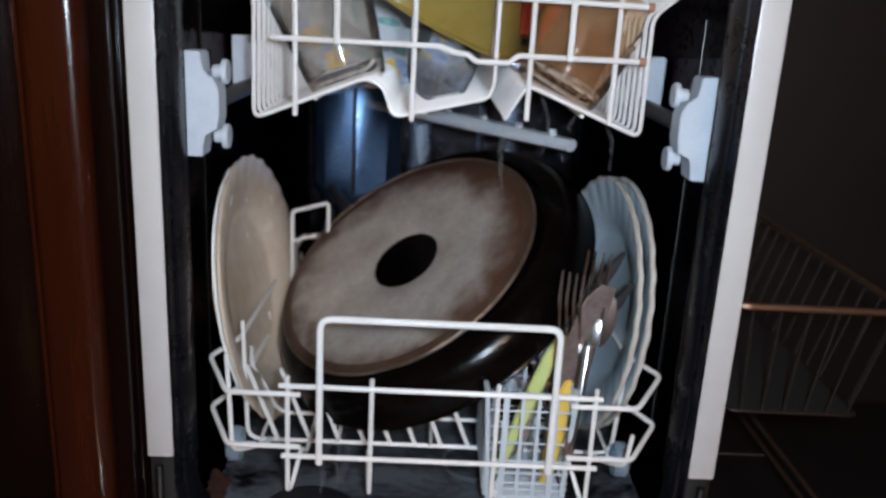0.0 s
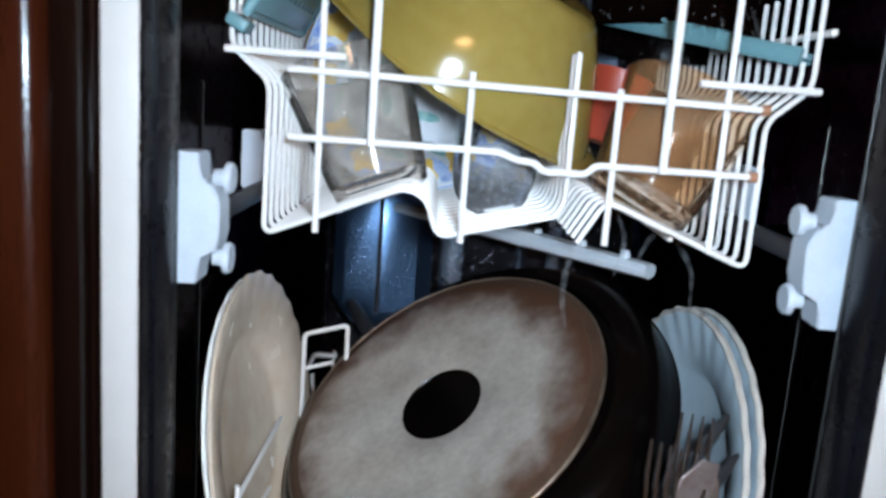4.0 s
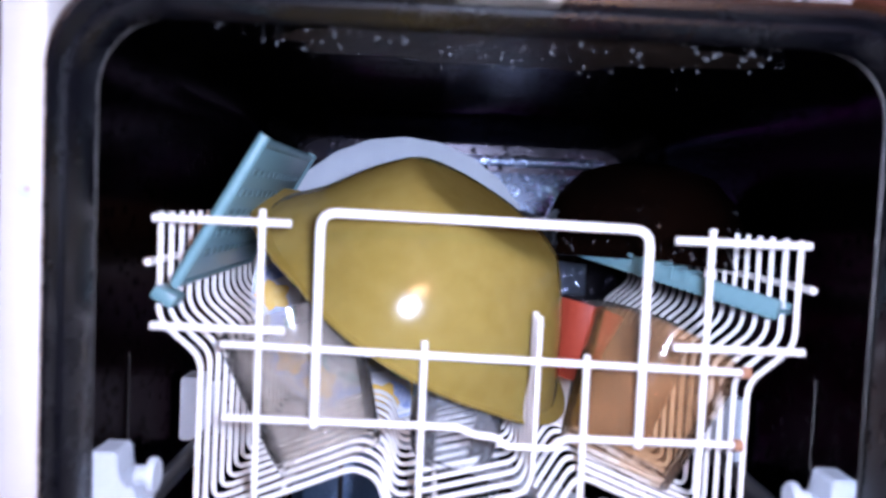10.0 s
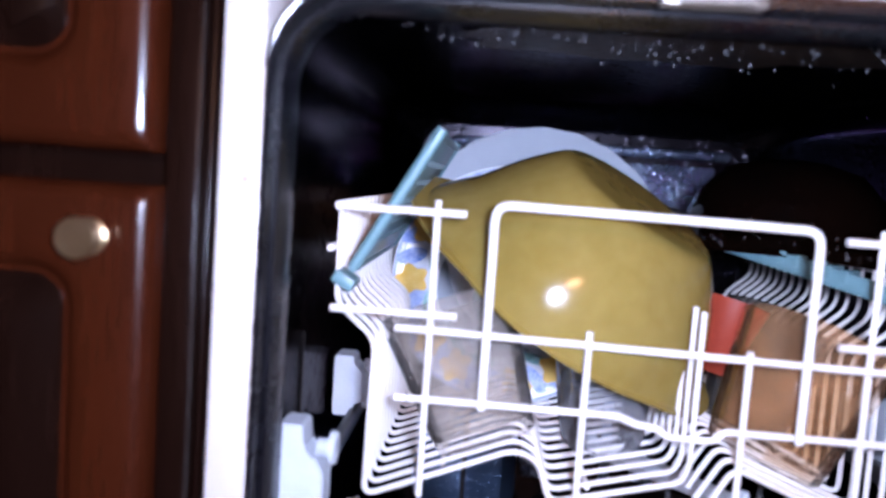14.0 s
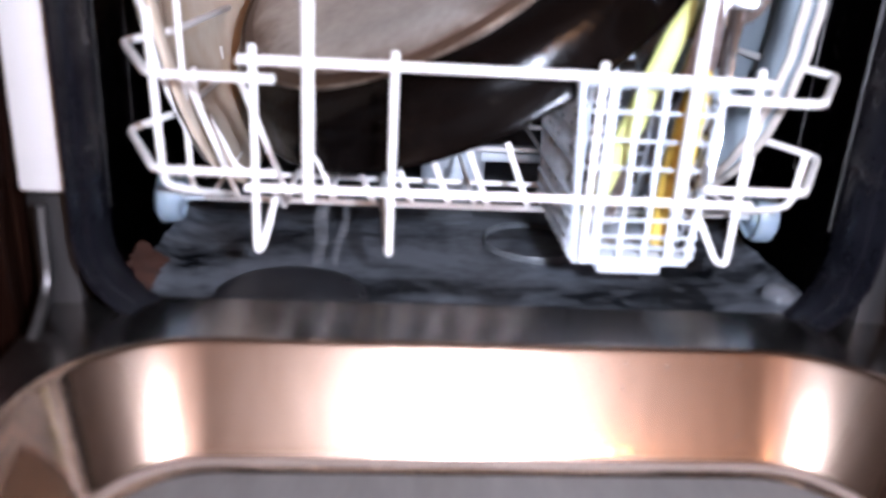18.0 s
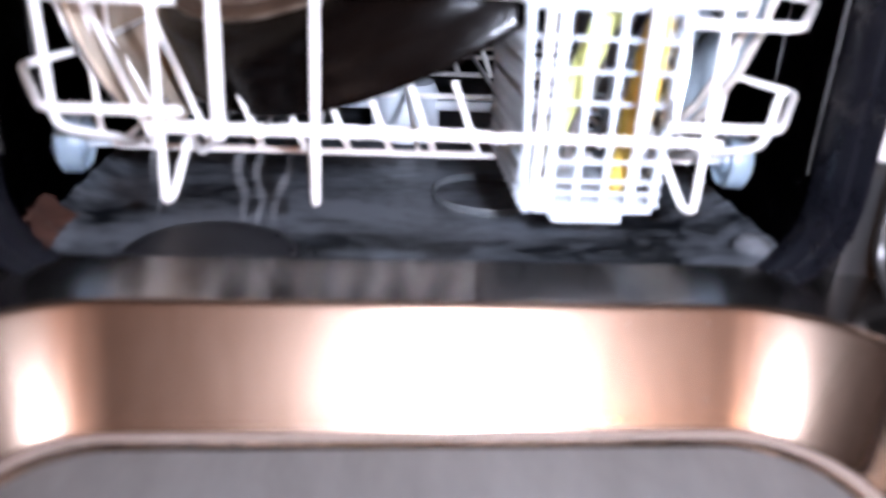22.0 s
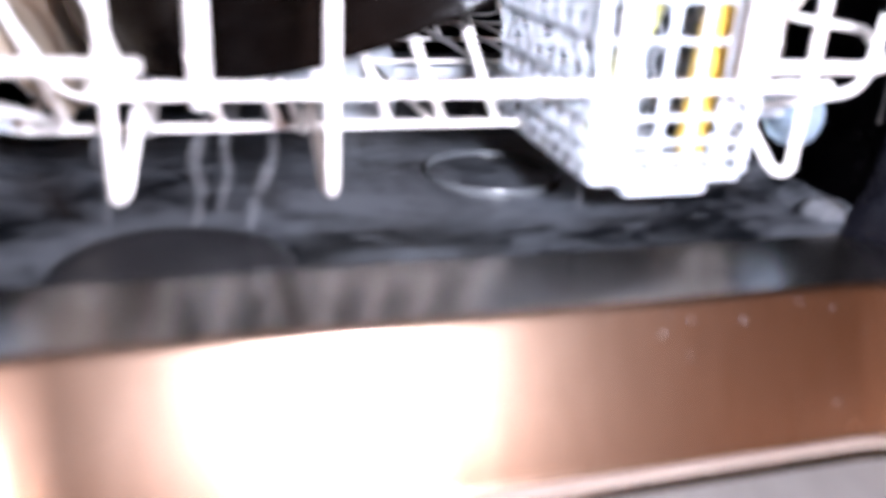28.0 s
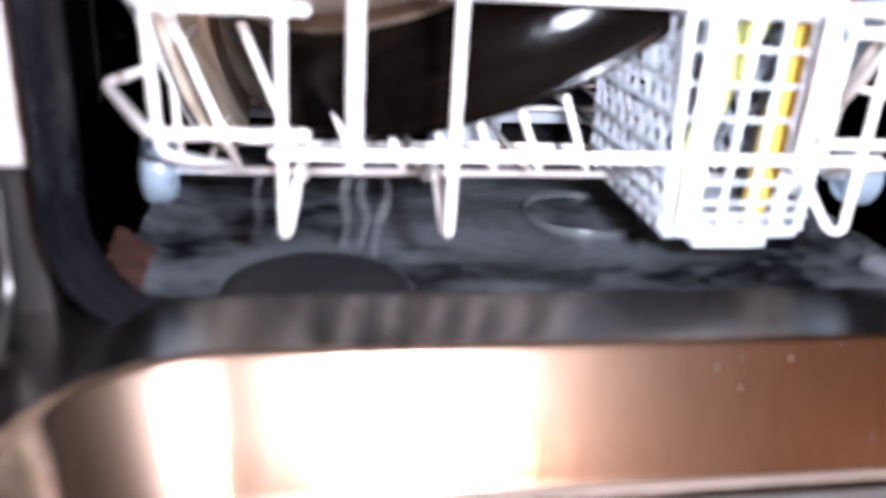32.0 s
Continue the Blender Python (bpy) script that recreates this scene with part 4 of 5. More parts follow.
def fork(at, way, face, label):
    m = facing(at, way, face)
    bms = [box(-0.0035, 0.0035, -0.001, 0.001, -0.12, -0.03, 0.0006), box(-0.011, 0.011, -0.001, 0.001, -0.03, -0.005, 0.003)]
    for i in range(4):
        x = -0.0095 + i * 0.0063
        bms.append(rod([(x, 0, -0.008), (x, 0.002, 0.02), (x, 0.0, 0.045)], [0.0017, 0.0016, 0.0008], seg=6))
    bm = join(*bms)
    bm.transform(m)
    return tagged(part("fork", bm, "steel"), label, "fork", "cutlery in the basket")


def blade(name, at, way, face, w, length, mat, label, taper=0.6, thick=0.0012):
    m = facing(at, way, face)
    bm = loft([[(-w * 0.7, -thick, -length / 2), (w * 0.7, -thick, -length / 2), (w * 0.7, thick, -length / 2), (-w * 0.7, thick, -length / 2)],
               [(-w, -thick, 0), (w, -thick, 0), (w, thick, 0), (-w, thick, 0)],
               [(-w, -thick, length * 0.35), (w * 0.9, -thick, length * 0.35), (w * 0.9, thick, length * 0.35), (-w, thick, length * 0.35)],
               [(-w * taper, -thick * 0.5, length / 2), (w * 0.2, -thick * 0.5, length / 2), (w * 0.2, thick * 0.5, length / 2), (-w * taper, thick * 0.5, length / 2)]], True, True)
    bmesh.ops.bevel(bm, geom=[e for e in bm.edges if e.is_manifold], offset=thick * 0.5, segments=1, affect="EDGES")
    bm.transform(m)
    return tagged(part(name, bm, mat), label, name.replace("_", " "), "cutlery in the basket")


def spoon(at, way, face, label):
    m = facing(at, way, face)
    bowl = lathe([(0, -0.005), (0.4, -0.0045), (0.75, -0.0028), (1.0, 0.0), (0.96, 0.0005), (0.72, -0.0018), (0.4, -0.0033), (0, -0.0038)], pose(0, 0, 0, 90) @ Matrix.Diagonal((0.0135, 0.025, 1, 1)), 32)
    bm = join(bowl, rod([(0, 0.001, -0.022), (0, 0.004, -0.05), (0, 0.002, -0.12)], [0.0025, 0.0025, 0.004], seg=8))
    bm.transform(m)
    return tagged(part("spoon", bm, "dark_steel"), label, "spoon", "cutlery in the basket")


fork((0.1035, 0.037, 0.231), (-0.03, -0.05, 1), (-0.62, -0.78, 0), "stainless fork standing tines up in the basket")
fork((0.12, 0.04, 0.246), (0.12, 0.3, 1), (-0.45, -0.85, 0.3), "stainless fork leaning beside the fluted plates")
spoon((0.131, 0.052, 0.233), (0.12, 0.05, 1), (-0.6, -0.8, 0), "steel spoon standing bowl up in the basket, a dark reflection put into its colour")
blade("knife", (0.1135, 0.033, 0.222), (0.3, 0.03, 1), (0.25, -1, 0), 0.012, 0.095, "tarnished", "broad knife with a brown tarnished blade", taper=0.9)
blade("knife", (0.075, 0.035, 0.16), (0.34, 0.02, 1), (0, -1, 0.1), 0.006, 0.13, "lime", "knife with a lime green plastic handle", thick=0.004)
blade("knife", (0.1, 0.03, 0.14), (0.12, 0.02, 1), (0, -1, 0.1), 0.0075, 0.095, "yellow", "knife with a yellow plastic handle", thick=0.004)
blade("knife", (0.081, 0.05, 0.145), (0.2, 0.02, 1), (0, -1, 0.1), 0.004, 0.1, "steel", "thin steel knife standing in the basket")
blade("knife", (0.114, 0.056, 0.235), (0.5, 0.03, 0.86), (0, -1, 0.1), 0.0045, 0.125, "black_plastic", "knife with a black plastic handle, upside down", thick=0.003)
blade("knife", (0.126, 0.056, 0.214), (0.5, 0.03, 0.86), (0, -1, 0.1), 0.0045, 0.115, "black_plastic", "knife with a black plastic handle, upside down", thick=0.003)

# ---- crockery in the upper rack ----


def tumbler(at, axis, r0, r1, h, mat, label, up=(0, 0, 1)):
    m = facing(at, axis, up)
    k = empty("glass")
    k.matrix_world = m
    tagged(k, label, "glass", "glasses in the upper rack")
    n = 56

    def ring(r, z):
        return [m @ Vector((r * math.cos(i * math.tau / n), r * math.sin(i * math.tau / n), z)) for i in range(n)]
    prof = [(r0, 0.0095), (r0 + 0.001, 0.013), (r1, h - 0.001), (r1 - 0.001, h), (r1 - 0.0022, h - 0.001), (r0 - 0.0022, 0.014), (r0 - 0.003, 0.0095)]
    bm = loft([ring(r, z) for r, z in prof + prof[:1]])
    bmesh.ops.remove_doubles(bm, verts=bm.verts, dist=1e-6)
    part("wall", bm, mat, k).visible_shadow = False
    part("base", lathe([(0, 0.0), (r0 * 0.86, 0.0), (r0 * 0.96, 0.002), (r0, 0.0092), (0, 0.0092)], m, n), mat, k, "thick glass foot").visible_shadow = False
    return k


tumbler((-0.083, 0.12, 0.404), (-0.36, 0.22, 0.9), 0.033, 0.045, 0.092, "glass", "clear tapered tumbler with a limescale film, tilted on the rack")
tumbler((-0.01, 0.135, 0.413), (0.1, 0.9, 0.4), 0.028, 0.036, 0.09, "clear_glass", "small clear tumbler lying behind the front wires")
tumbler((0.088, 0.125, 0.406), (0.42, 0.25, 0.88), 0.037, 0.05, 0.086, "amber", "amber tinted tumbler tilted on the stepped rack")
tumbler((0.108, 0.232, 0.4), (0.22, -0.1, 0.97), 0.032, 0.042, 0.088, "smoky", "smoky grey tumbler behind the amber one")


def olive_bowl():
    """A deep bowl lying on its rim, base up and to one side, with two flat ears on the rim."""
    m = facing(OLIVE_AT, OLIVE_N, (-0.866, 0.0, 0.5)) @ Matrix.Scale(1.028, 4)
    n = 72
    outer = [(0.099 - 0.041 * u ** 1.8, 0.076 * u) for u in (1.0, 0.97, 0.9, 0.8, 0.65, 0.5, 0.35, 0.2, 0.08)]
    rows = [(0.0, 0.0775, 0), (0.045, 0.078, 0), (0.055, 0.0775, 0)] + [(r, z, 0.75 * max(0.0, 1 - z / 0.032) ** 1.4) for r, z in outer[1:]] + [(0.1, 0.001, 0.6), (0.1025, -0.0005, 1), (0.1025, -0.002, 1), (0.1, -0.003, 1), (0.096, 0.0, 0)]
    rows += [(r - 0.0026, z - 0.0015, 0) for r, z in outer[:0:-1]] + [(0.05, 0.0745, 0), (0.0, 0.0745, 0)]
    loops = []
    for r, z, ear in rows:
        lp = []
        for k in range(n):
            a = k * math.tau / n
            w = ear * 0.026 * (max(0, abs(math.sin(a)) - 0.62) / 0.38) ** 1.2
            w *= 1.0 if math.sin(a) > 0 else 0.6
            q = 1 - 0.02 * (r / 0.1) * math.cos(4 * (a - 0.333))
            lp.append(m @ Vector(((max(r, 0.001) * q + w) * math.cos(a), (max(r, 0.001) * q + w) * math.sin(a), z)))
        loops.append(lp)
    return tagged(part("bowl", loft(loops, True, True), "olive"), "deep olive green plastic bowl lying bottom up", "bowl")


OLIVE_AT, OLIVE_N = (-0.0345, 0.1857, 0.496), (0.50, -0.27, 0.82)
olive_bowl()
plate("plate", (-0.053, 0.315, 0.5015), (0.02, -0.985, 0.16), 0.1135, "grey_white", "plain greyish white plate standing behind the floral one", 24, 0.004)
FLOWER_AT, FLOWER_N, FLOWER_R = (-0.0724, 0.3037, 0.482), (0.02, -0.985, 0.16), 0.0985
flower_plate = plate("plate", FLOWER_AT, FLOWER_N, FLOWER_R, "floral_white", "white plate painted with blue leaves and yellow blossoms")


def plate_pattern(host, at, normal, R):
    """Blue line, leaves and blossoms painted inside the rim of the plate, following its dish."""
    m = facing(at, normal)
    dish = [(0, -0.001), (0.55, -0.001), (0.6, 0.002), (0.66, 0.009), (0.8, 0.013), (0.985, 0.019)]

    def height(r):
        for (a, za), (b, zb) in zip(dish, dish[1:]):
            if r <= b * R:
                return za + (zb - za) * (r / R - a) / (b - a)
        return 0.019

    def petal(x, y, w, h, turn, lobes, lift, mat):
        bm = lathe([(0, 0.0), (0.35, 0.0), (0.7, 0.0), (1.0, 0.0)], None, 24, 0.2 if lobes else 0.0, lobes, 0.2)
        for v in bm.verts:
            u, q = v.co.x * w, v.co.y * h
            px, py = x + u * math.cos(turn) - q * math.sin(turn), y + u * math.sin(turn) + q * math.cos(turn)
            v.co = m @ Vector((px, py, height(math.hypot(px, py)) + lift))
        part("blossom" if lobes else "leaf", bm, mat, host)
    for r, w in ((0.978, 0.009), (0.935, 0.004)):
        part("blue_line", lathe([((r + d) * R, height((r + d) * R) + 0.0007) for d in (-w, 0.0, w)], m, 72), "blue_glaze", host, "thin blue painted line")
    rnd = random.Random(4)
    for i in range(30):
        a = i * math.tau / 30
        q = (0.8 + 0.1 * rnd.random()) * R
        petal(q * math.cos(a), q * math.sin(a), 0.0115 + 0.004 * rnd.random(), 0.0065, a + 0.9 + rnd.uniform(-0.5, 0.5), 0, 0.0006, "blue_glaze")
    for i in range(12):
        a = (i + 0.3 * rnd.random()) * math.tau / 12
        q = (0.79 + 0.07 * rnd.random()) * R
        petal(q * math.cos(a), q * math.sin(a), 0.0125, 0.0115, a, 5, 0.0012, "yellow_glaze")
        a += 0.26
        q = (0.66 + 0.06 * rnd.random()) * R
        petal(q * math.cos(a), q * math.sin(a), 0.011, 0.004, a + 1.2 + rnd.uniform(-0.5, 0.5), 0, 0.0009, "leaf_glaze")
    for i in range(5):
        a = i * math.tau / 5
        petal(0.32 * R * math.cos(a), 0.32 * R * math.sin(a), 0.0125, 0.0042, a + 1.1, 0, 0.0006, "leaf_glaze")


plate_pattern(flower_plate, FLOWER_AT, FLOWER_N, FLOWER_R)


def teal_grater():
    k = empty("draining_board", -0.15, 0.175, 0.52)
    tagged(k, "teal perforated plastic board leaning along the rack side", "board")
    m = facing((-0.147, 0.175, 0.553), (0.87, 0.0, -0.49), (0.49, 0, 0.87))
    # local x runs along the rack, local y up the lean, local z is the visible face
    part("board", box(-0.09, 0.09, -0.044, 0.044, -0.002, 0.002, 0.0015, m), "teal", k)
    for s in (-1, 1):
        part("edge", rod([m @ Vector((s * 0.09, -0.046, 0)), m @ Vector((s * 0.09, 0.05, 0))], 0.0036, seg=10), "teal", k)
        part("edge", rod([m @ Vector((-0.09, s * 0.046, 0)), m @ Vector((0.09, s * 0.046, 0))], 0.003, seg=10), "teal", k)
    part("foot", box(-0.01, 0.01, -0.058, -0.05, -0.007, 0.007, 0.002, m @ pose(-0.09, 0, 0)), "teal", k)
    # no openings are cut: dark blocks carry the shade inside the slots
    for i in range(11):
        for j in range(5):
            part("slot", box(-0.075 + i * 0.0145, -0.068 + i * 0.0145, -0.028 + j * 0.0135, -0.024 + j * 0.0135, 0.0018, 0.0026, 0, m), "teal_shade", k)
    return k


teal_grater()


def teal_rack():
    k = empty("ice_tray", 0.12, 0.15, 0.52)
    tagged(k, "long teal plastic ridged tray lying across the rack corner", "tray")
    a, b = Vector((0.063, 0.215, 0.54)), Vector((0.172, 0.092, 0.511))
    d = (b - a).normalized()
    m = facing((a + b) / 2, d, (0, 0, 1))
    L = (b - a).length / 2
    part("rail", box(-0.003, 0.003, -0.006, 0.006, -L, L, 0.002, m), "teal", k)
    part("tray", box(0.003, 0.014, -0.003, 0.0, -L, L, 0.001, m), "teal", k)
    part("rail", box(0.014, 0.017, -0.004, 0.003, -L, L, 0.0012, m), "teal", k)
    for i in range(10):
        u = -L * 0.93 + i * L * 0.13
        part("ridge", box(-0.0036, 0.013, -0.001, 0.0072, u, u + 0.005, 0.001, m), "teal", k)
    return k


teal_rack()


def black_bowl():
    k = empty("saucepan", 0.128, 0.24, 0.523)
    tagged(k, "small glossy black saucepan turned bottom up on the glasses", "pan")
    m = facing((0.128, 0.24, 0.525), (0.06, 0.1, 0.98), (0, 1, 0))
    prof = [(0, 0.072), (0.03, 0.071), (0.05, 0.064), (0.066, 0.046), (0.075, 0.024), (0.079, 0.0), (0.0805, -0.002), (0.077, -0.002), (0.072, 0.024), (0.063, 0.044), (0.047, 0.061), (0, 0.068)]
    part("body", lathe(prof, m, 64), "wet_black", k)
    part("handle", rod([(0.066, 0.282, 0.548), (0.03, 0.32, 0.557), (-0.01, 0.36, 0.555)], [0.006, 0.008, 0.007], 0, seg=10), "black_plastic", k)
    return k


black_bowl()
red = part("beaker", lathe([(0, 0), (0.011, 0.0), (0.013, 0.002), (0.024, 0.052), (0.0225, 0.052), (0.011, 0.004), (0, 0.003)], facing((0.07, 0.19, 0.446), (0.28, 0.12, 0.95)), 40), "red")
tagged(red, "small red orange plastic beaker among the glasses", "beaker")

# ---- neighbours of the dishwasher ----


def panel_front(k, name, x0, x1, z0, z1, y, label):
    """A raised-panel front: frame with a moulded, sunk field."""
    def L(i, yy, r):
        return [(x, yy, z) for x, z in rounded_rect(x0 + i, x1 - i, z0 + i, z1 - i, r, 6)]
    bm = loft([L(0, y + 0.02, 0.002), L(0, y + 0.011, 0.002), L(0.0012, y + 0.0065, 0.003), L(0.0032, y + 0.003, 0.004), L(0.006, y + 0.0008, 0.005), L(0.009, y, 0.006), L(0.034, y, 0.02), L(0.0375, y + 0.0012, 0.02), L(0.042, y + 0.007, 0.018), L(0.046, y + 0.007, 0.016)], True, True)
    front = part(name, bm, "wood", k, label)
    field = loft([L(0.0445, y + 0.0075, 0.016), L(0.0445, y + 0.0065, 0.016), L(0.05, y + 0.005, 0.015), L(0.062, y - 0.0015, 0.012), L(0.066, y - 0.002, 0.012)], False, True)
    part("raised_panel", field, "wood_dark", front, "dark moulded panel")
    return front


def base_unit():
    k = empty("kitchen_cabinet", -0.45, 0.25, -0.1)
    tagged(k, "dark mahogany kitchen base unit with a drawer and a panelled door", "cabinet")
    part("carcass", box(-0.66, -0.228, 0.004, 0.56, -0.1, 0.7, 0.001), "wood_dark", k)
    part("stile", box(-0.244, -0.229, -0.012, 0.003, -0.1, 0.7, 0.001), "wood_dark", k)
    panel_front(k, "drawer_front", -0.65, -0.247, 0.571, 0.7, -0.022, "")
    do = panel_front(k, "door", -0.65, -0.245, -0.02, 0.556, -0.022, "")
    part("knob", lathe([(0, 0), (0.0086, 0), (0.009, 0.001), (0.009, 0.0022), (0.0078, 0.003), (0.0078, 0.0046), (0.0089, 0.0054), (0.0092, 0.0066), (0.0082, 0.0076), (0.0084, 0.009), (0.0094, 0.01), (0.0096, 0.0112), (0.0096, 0.0135), (0.009, 0.0142), (0, 0.0138)], facing((-0.2745, -0.022, 0.531), (0, -1, 0)), 36), "brass", do, "round ringed satin brass knob")
    return k


base_unit()


def worktop():
    ob = part("worktop", box(-0.7, 0.9, -0.02, 0.6, 0.702, 0.735, 0.004), "wood")
    return tagged(ob, "reddish brown worktop over the units", "worktop", kind="structure")


worktop()


def open_unit():
    k = empty("open_cabinet", 0.55, 0.3, -0.1)
    tagged(k, "dark open base unit beside the dishwasher", "cabinet")
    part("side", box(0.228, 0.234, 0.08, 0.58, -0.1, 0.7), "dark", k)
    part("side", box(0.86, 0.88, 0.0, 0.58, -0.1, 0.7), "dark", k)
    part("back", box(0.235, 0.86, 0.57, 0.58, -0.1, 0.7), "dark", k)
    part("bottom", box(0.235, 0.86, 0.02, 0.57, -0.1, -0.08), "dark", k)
    return k


open_unit()


def wire_basket():
    """Deep basket of thin wires round a grey sheet, on a frame of the open unit."""
    k = empty("wire_basket", 0.31, 0.2, 0.15)
    tagged(k, "coppery wire basket with a grey sheet floor in the open unit", "wire basket")
    x0, x1, y0, y1, z0, z1 = 0.242, 0.385, 0.05, 0.48, 0.155, 0.25
    f0, f1 = 0.25, 0.358
    part("rim", rod([(x0, y0, z1), (x1, y0, z1), (x1, y1, z1), (x0, y1, z1)], 0.003, 0.01, True), "copper_wire", k, "coppery wire rim")
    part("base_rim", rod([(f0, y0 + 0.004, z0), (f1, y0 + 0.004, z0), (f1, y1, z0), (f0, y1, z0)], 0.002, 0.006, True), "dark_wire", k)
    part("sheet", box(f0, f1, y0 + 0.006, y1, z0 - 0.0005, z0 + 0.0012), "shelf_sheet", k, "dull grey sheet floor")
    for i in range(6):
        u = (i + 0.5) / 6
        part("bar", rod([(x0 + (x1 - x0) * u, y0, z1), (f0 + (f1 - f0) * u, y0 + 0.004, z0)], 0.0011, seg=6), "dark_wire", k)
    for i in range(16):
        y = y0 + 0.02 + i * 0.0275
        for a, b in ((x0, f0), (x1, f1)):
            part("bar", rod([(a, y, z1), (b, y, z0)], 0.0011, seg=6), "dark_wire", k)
    return k


def low_basket():
    k = empty("wire_shelf", 0.32, 0.2, -0.01)
    tagged(k, "low coppery wire shelf with a zigzag front rail", "wire shelf")
    x0, x1, y0, y1 = 0.243, 0.396, 0.05, 0.48
    for z in (-0.008, 0.009):
        part("rail", rod([(x0, y0, z), (x1, y0, z), (x1, y1, z), (x0, y1, z)], 0.002, 0.004, True), "copper_wire", k)
    n = 8
    part("zigzag", rod([(x0 + i * (x1 - x0) / n, y0, -0.007 if i % 2 else 0.008) for i in range(n + 1)], 0.0013), "copper_wire", k)
    part("post", box(x1 - 0.002, x1 + 0.005, y0 - 0.004, y0 + 0.004, -0.014, 0.016, 0.0015), "copper_wire", k)
    for z, r in ((0.034, 0.0016), (0.109, 0.0012)):
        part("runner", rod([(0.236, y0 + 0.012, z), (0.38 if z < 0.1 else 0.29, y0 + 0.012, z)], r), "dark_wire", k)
    return k


wire_basket()
low_basket()


def water_beads():
    """Beads of water hanging from the tub ceiling and clinging to its back wall."""
    rnd = random.Random(11)
    bms = []
    for i in range(16):
        u, x = abs(rnd.gauss(0, 0.25)), rnd.uniform(-0.02, 0.15)
        r = rnd.uniform(0.0003, 0.0008)
        b = bmesh.new()
        bmesh.ops.create_icosphere(b, subdivisions=2, radius=r, matrix=Matrix.Translation((x, -0.0308 - 0.02 * min(u, 0.9), 0.0575 - 0.042 * min(u, 0.9))) @ Matrix.Diagonal((1, 0.6, 2.2, 1)))
        bms.append(b)
    for i in range(120):
        r = rnd.uniform(0.0004, 0.0012)
        x, y = rnd.uniform(-0.15, 0.17), 0.04 + abs(rnd.gauss(0, 0.06))
        b = bmesh.new()
        bmesh.ops.create_icosphere(b, subdivisions=2, radius=r, matrix=Matrix.Translation((x, min(y, 0.4), 0.6505)) @ Matrix.Diagonal((1, 1, 1.2, 1)))
        bms.append(b)
    for i in range(110):
        a, u = rnd.uniform(-2.6, -0.6), rnd.uniform(0.1, 0.95)
        r = 0.0785 - 0.03 * u ** 2.2
        b = bmesh.new()
        bmesh.ops.create_icosphere(b, subdivisions=2, radius=rnd.uniform(0.0006, 0.0019), matrix=Matrix.Translation((0.128 + 0.004 * u + r * math.cos(a), 0.24 + 0.006 * u + r * math.sin(a), 0.525 + 0.062 * u)))
        bms.append(b)
    ob = part("water_beads", join(*bms), "water")
    return tagged(ob, "beads of water hanging from the steel tub", "water", kind="stuff")


water_beads()


# ---- steam ----


def steam_wisp(points, radii):
    """A thin curl of steam: a soft-edged, almost clear body along a curve."""
    base = Vector(points[0])
    bm = rod([Vector(p) - base for p in points], radii, seg=10)
    for v in bm.verts:
        v.co += Vector((noise.noise(v.co * 90), noise.noise(v.co * 90 + Vector((7, 0, 0))), 0)) * 0.0016
    ob = part("steam_wisp", bm, "steam")
    ob.location = base
    ob.visible_shadow = False
    tagged(ob, "thin pale wisp of steam drifting between the racks", "steam", "wisps of steam")
    return ob


def smooth_curve(pts, n=5):
    """A curve through the points (Catmull-Rom)."""
    v = [Vector(p) for p in pts]
    v = [v[0] * 2 - v[1]] + v + [v[-1] * 2 - v[-2]]
    out = []
    for i in range(1, len(v) - 2):
        for k in range(n):
            t = k / n
            a, b, c, d = v[i - 1 : i + 3]
            out.append(0.5 * (2 * b + (c - a) * t + (2 * a - 5 * b + 4 * c - d) * t * t + (3 * b - a - 3 * c + d) * t ** 3))
    return out + [v[-2]]


def taper(n, r0, r1):
    return [r0 * (0.25 + 0.75 * math.sin(math.pi * min(1, (i + 0.3) / n) * 0.98)) * (1 - i / n) + r1 * (i / n) * 0.8 + 0.0003 for i in range(n)]


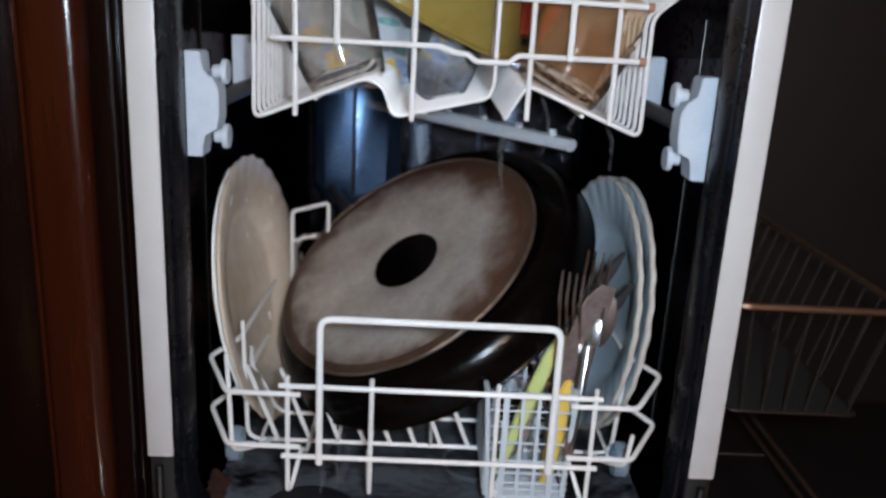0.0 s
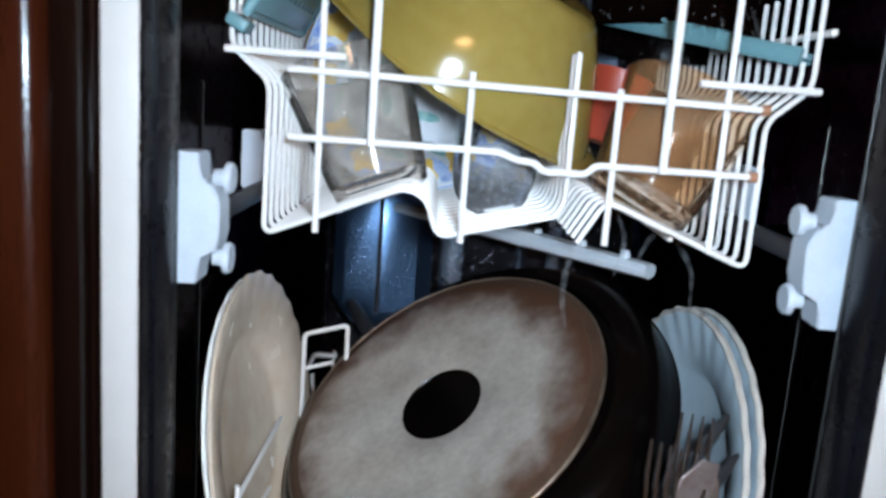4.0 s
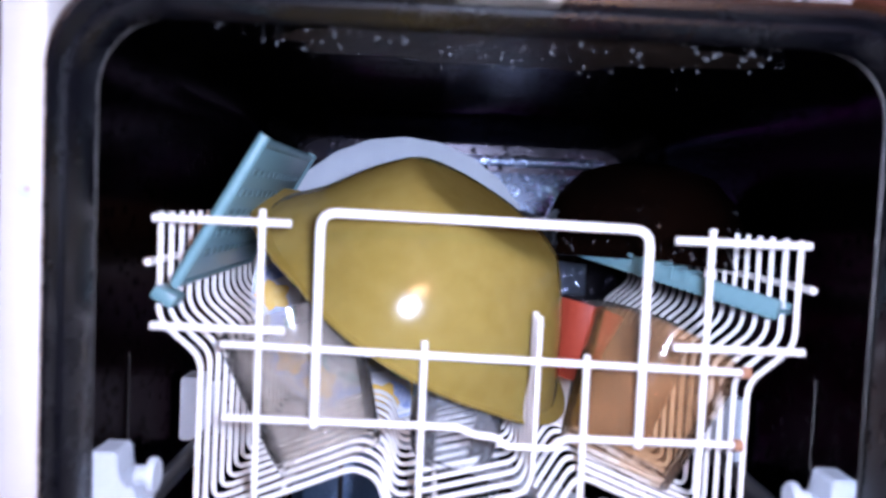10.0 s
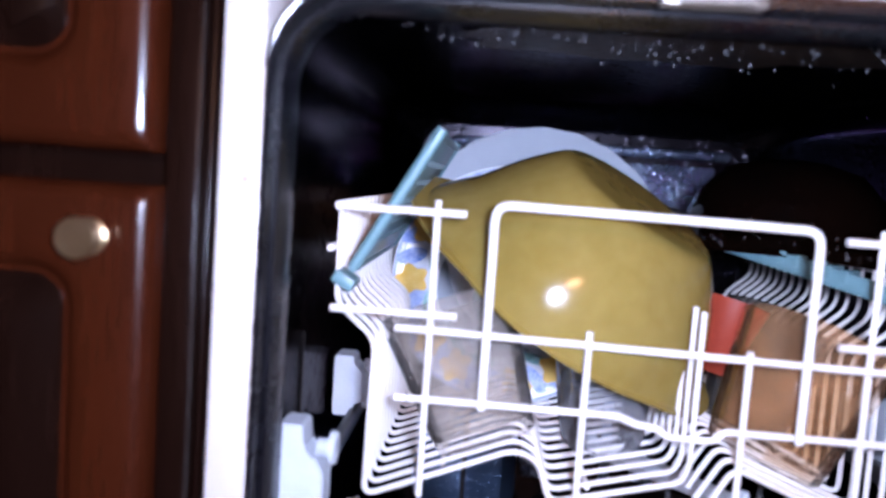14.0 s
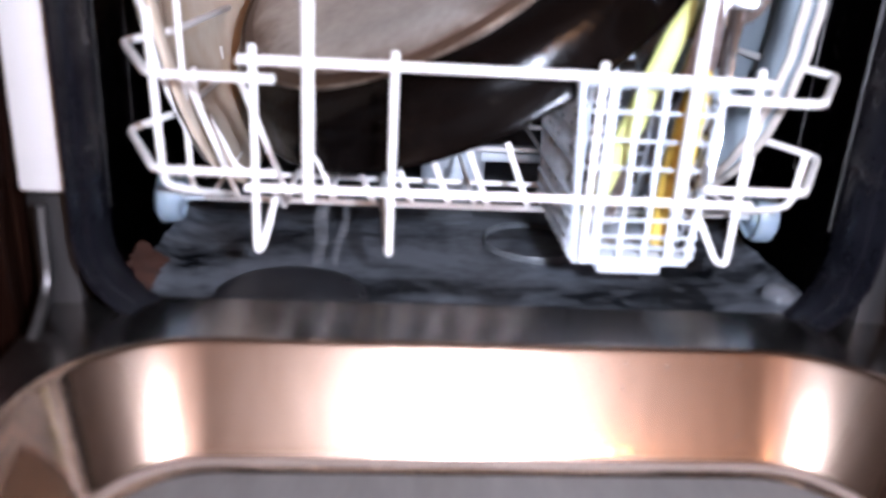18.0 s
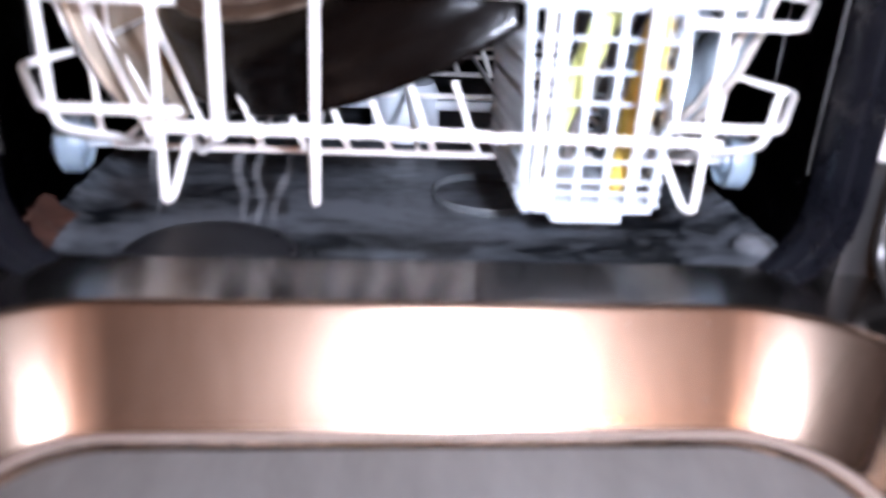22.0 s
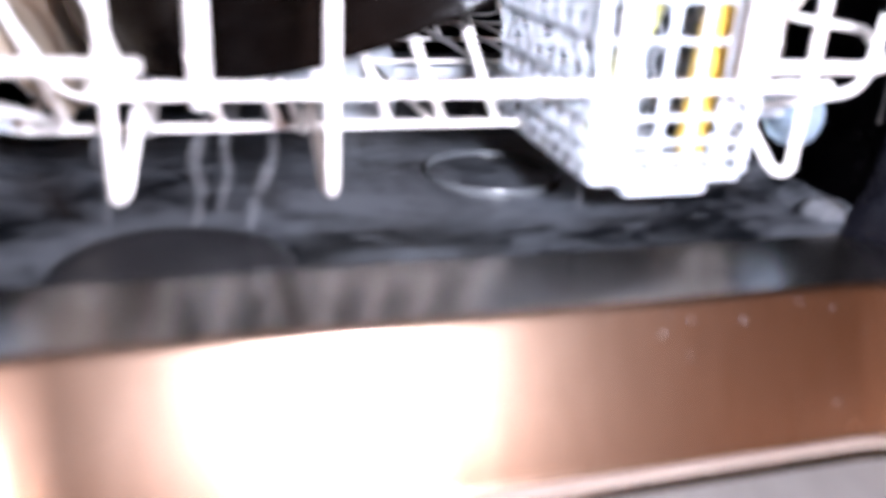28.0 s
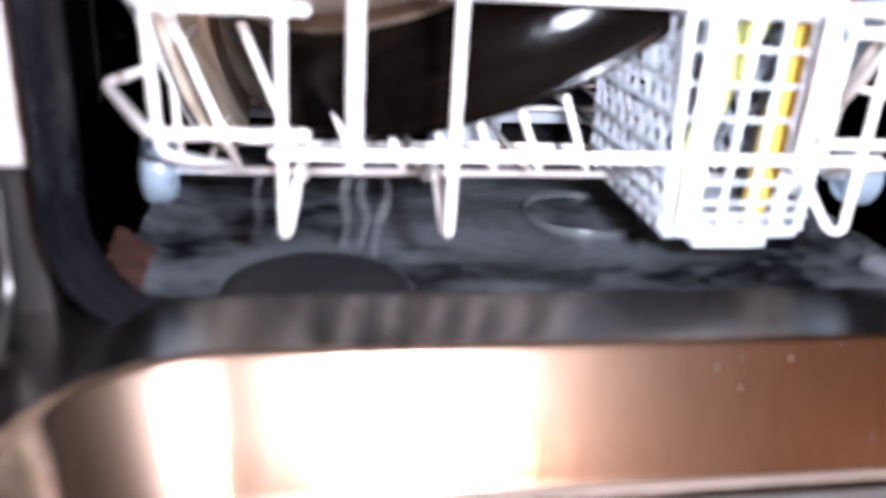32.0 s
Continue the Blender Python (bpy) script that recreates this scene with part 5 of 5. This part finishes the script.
WISPS = []
for curve, r0, r1 in (([(0.15, 0.16, 0.332), (0.147, 0.16, 0.358), (0.139, 0.162, 0.375), (0.128, 0.164, 0.386), (0.116, 0.163, 0.383), (0.106, 0.16, 0.364)], 0.0028, 0.002),
                      ([(0.049, 0.15, 0.312), (0.044, 0.15, 0.337), (0.046, 0.152, 0.364), (0.047, 0.15, 0.388)], 0.003, 0.0015),
                      ([(0.088, 0.15, 0.35), (0.094, 0.152, 0.372), (0.09, 0.15, 0.39), (0.084, 0.15, 0.405)], 0.002, 0.0012),
                      ([(-0.093, 0.05, 0.064), (-0.0915, 0.05, 0.078), (-0.094, 0.052, 0.09), (-0.09, 0.05, 0.104), (-0.086, 0.05, 0.116)], 0.0032, 0.002),
                      ([(-0.086, 0.052, 0.066), (-0.083, 0.052, 0.08), (-0.085, 0.05, 0.094), (-0.08, 0.05, 0.11)], 0.0022, 0.0016),
                      ([(-0.076, 0.055, 0.064), (-0.074, 0.055, 0.078), (-0.069, 0.055, 0.092), (-0.072, 0.055, 0.112)], 0.0028, 0.0018),
                      ([(0.058, 0.05, 0.066), (0.057, 0.05, 0.078), (0.059, 0.05, 0.09)], 0.0014, 0.001),
                      ([(0.094, 0.05, 0.066), (0.096, 0.05, 0.077), (0.095, 0.05, 0.088)], 0.0018, 0.0012),
                      ([(-0.129, 0.06, 0.063), (-0.127, 0.06, 0.074), (-0.13, 0.06, 0.085), (-0.128, 0.06, 0.097)], 0.002, 0.0014)):
    c = smooth_curve(curve)
    WISPS.append((steam_wisp(c, taper(len(c), r0, r1)), c[0]))


def flare_streak(length, width):
    """A faint streak standing in for lens flare: an almost clear, soft-ended spindle along its own x."""
    n = 24
    pts = [((i / n - 0.5) * length, 0.0, 0.0) for i in range(n + 1)]
    ob = part("flare_streak", rod(pts, [width * (0.15 + 0.85 * math.sin(math.pi * i / n) ** 0.7) for i in range(n + 1)], seg=10), "spray")
    ob.visible_shadow = False
    return tagged(ob, "faint bluish spindle standing in for a lens flare streak", "spray", "passing spray", "stuff")


def passing(streak, t, centre, way):
    """The flare streak moves along its own length past one place at the time t, from above the worktop's edge to the
    floor.
    """
    way = Vector(way).normalized()
    side = way.cross(Vector((0, 1, 0))).normalized()
    m = Matrix((way, side.cross(way), side)).transposed().to_4x4()

    def at(u):
        return Matrix.Translation(Vector(centre) + way * u) @ m
    walk(streak, [(0, at(-1.0)), (t - 0.1, at(-0.8)), (t, at(0)), (t + 0.1, at(0.4)), (32, at(0.42))])


FLARE_A, FLARE_B = (-0.114, -0.2, 0.542), (-0.045, -0.2, 0.162)
STREAKS = [flare_streak(0.155, 0.0045), flare_streak(0.034, 0.006)]


def motions():
    # the torch stand-in keeps close by at the racks, farther aside over the door
    walk(TORCH_PANEL, [(t, pose(x, y, z, rx, ry, rz) @ Matrix.Translation(TORCH_PANEL_AT[t > 16])) for t, x, y, z, rx, ry, rz in PATH])
    for i, (wisp, base) in enumerate(WISPS):
        rows = []
        for k in range(33):
            t = k * 1.0
            a = t * (1.3 + 0.17 * i) + i * 1.9
            rows.append((t, pose(base.x + 0.004 * math.sin(a), base.y + 0.003 * math.cos(1.3 * a), base.z + 0.003 * math.sin(0.7 * a + 1), 3 * math.sin(a * 0.8), 4 * math.cos(a), 25 * math.sin(a * 0.6))))
        walk(wisp, rows)
    passing(STREAKS[0], 13.0, FLARE_A, (-0.76, 0.0, -0.66))
    passing(STREAKS[1], 19.0, FLARE_B, (-0.1, 0.0, -1.0))


motions()
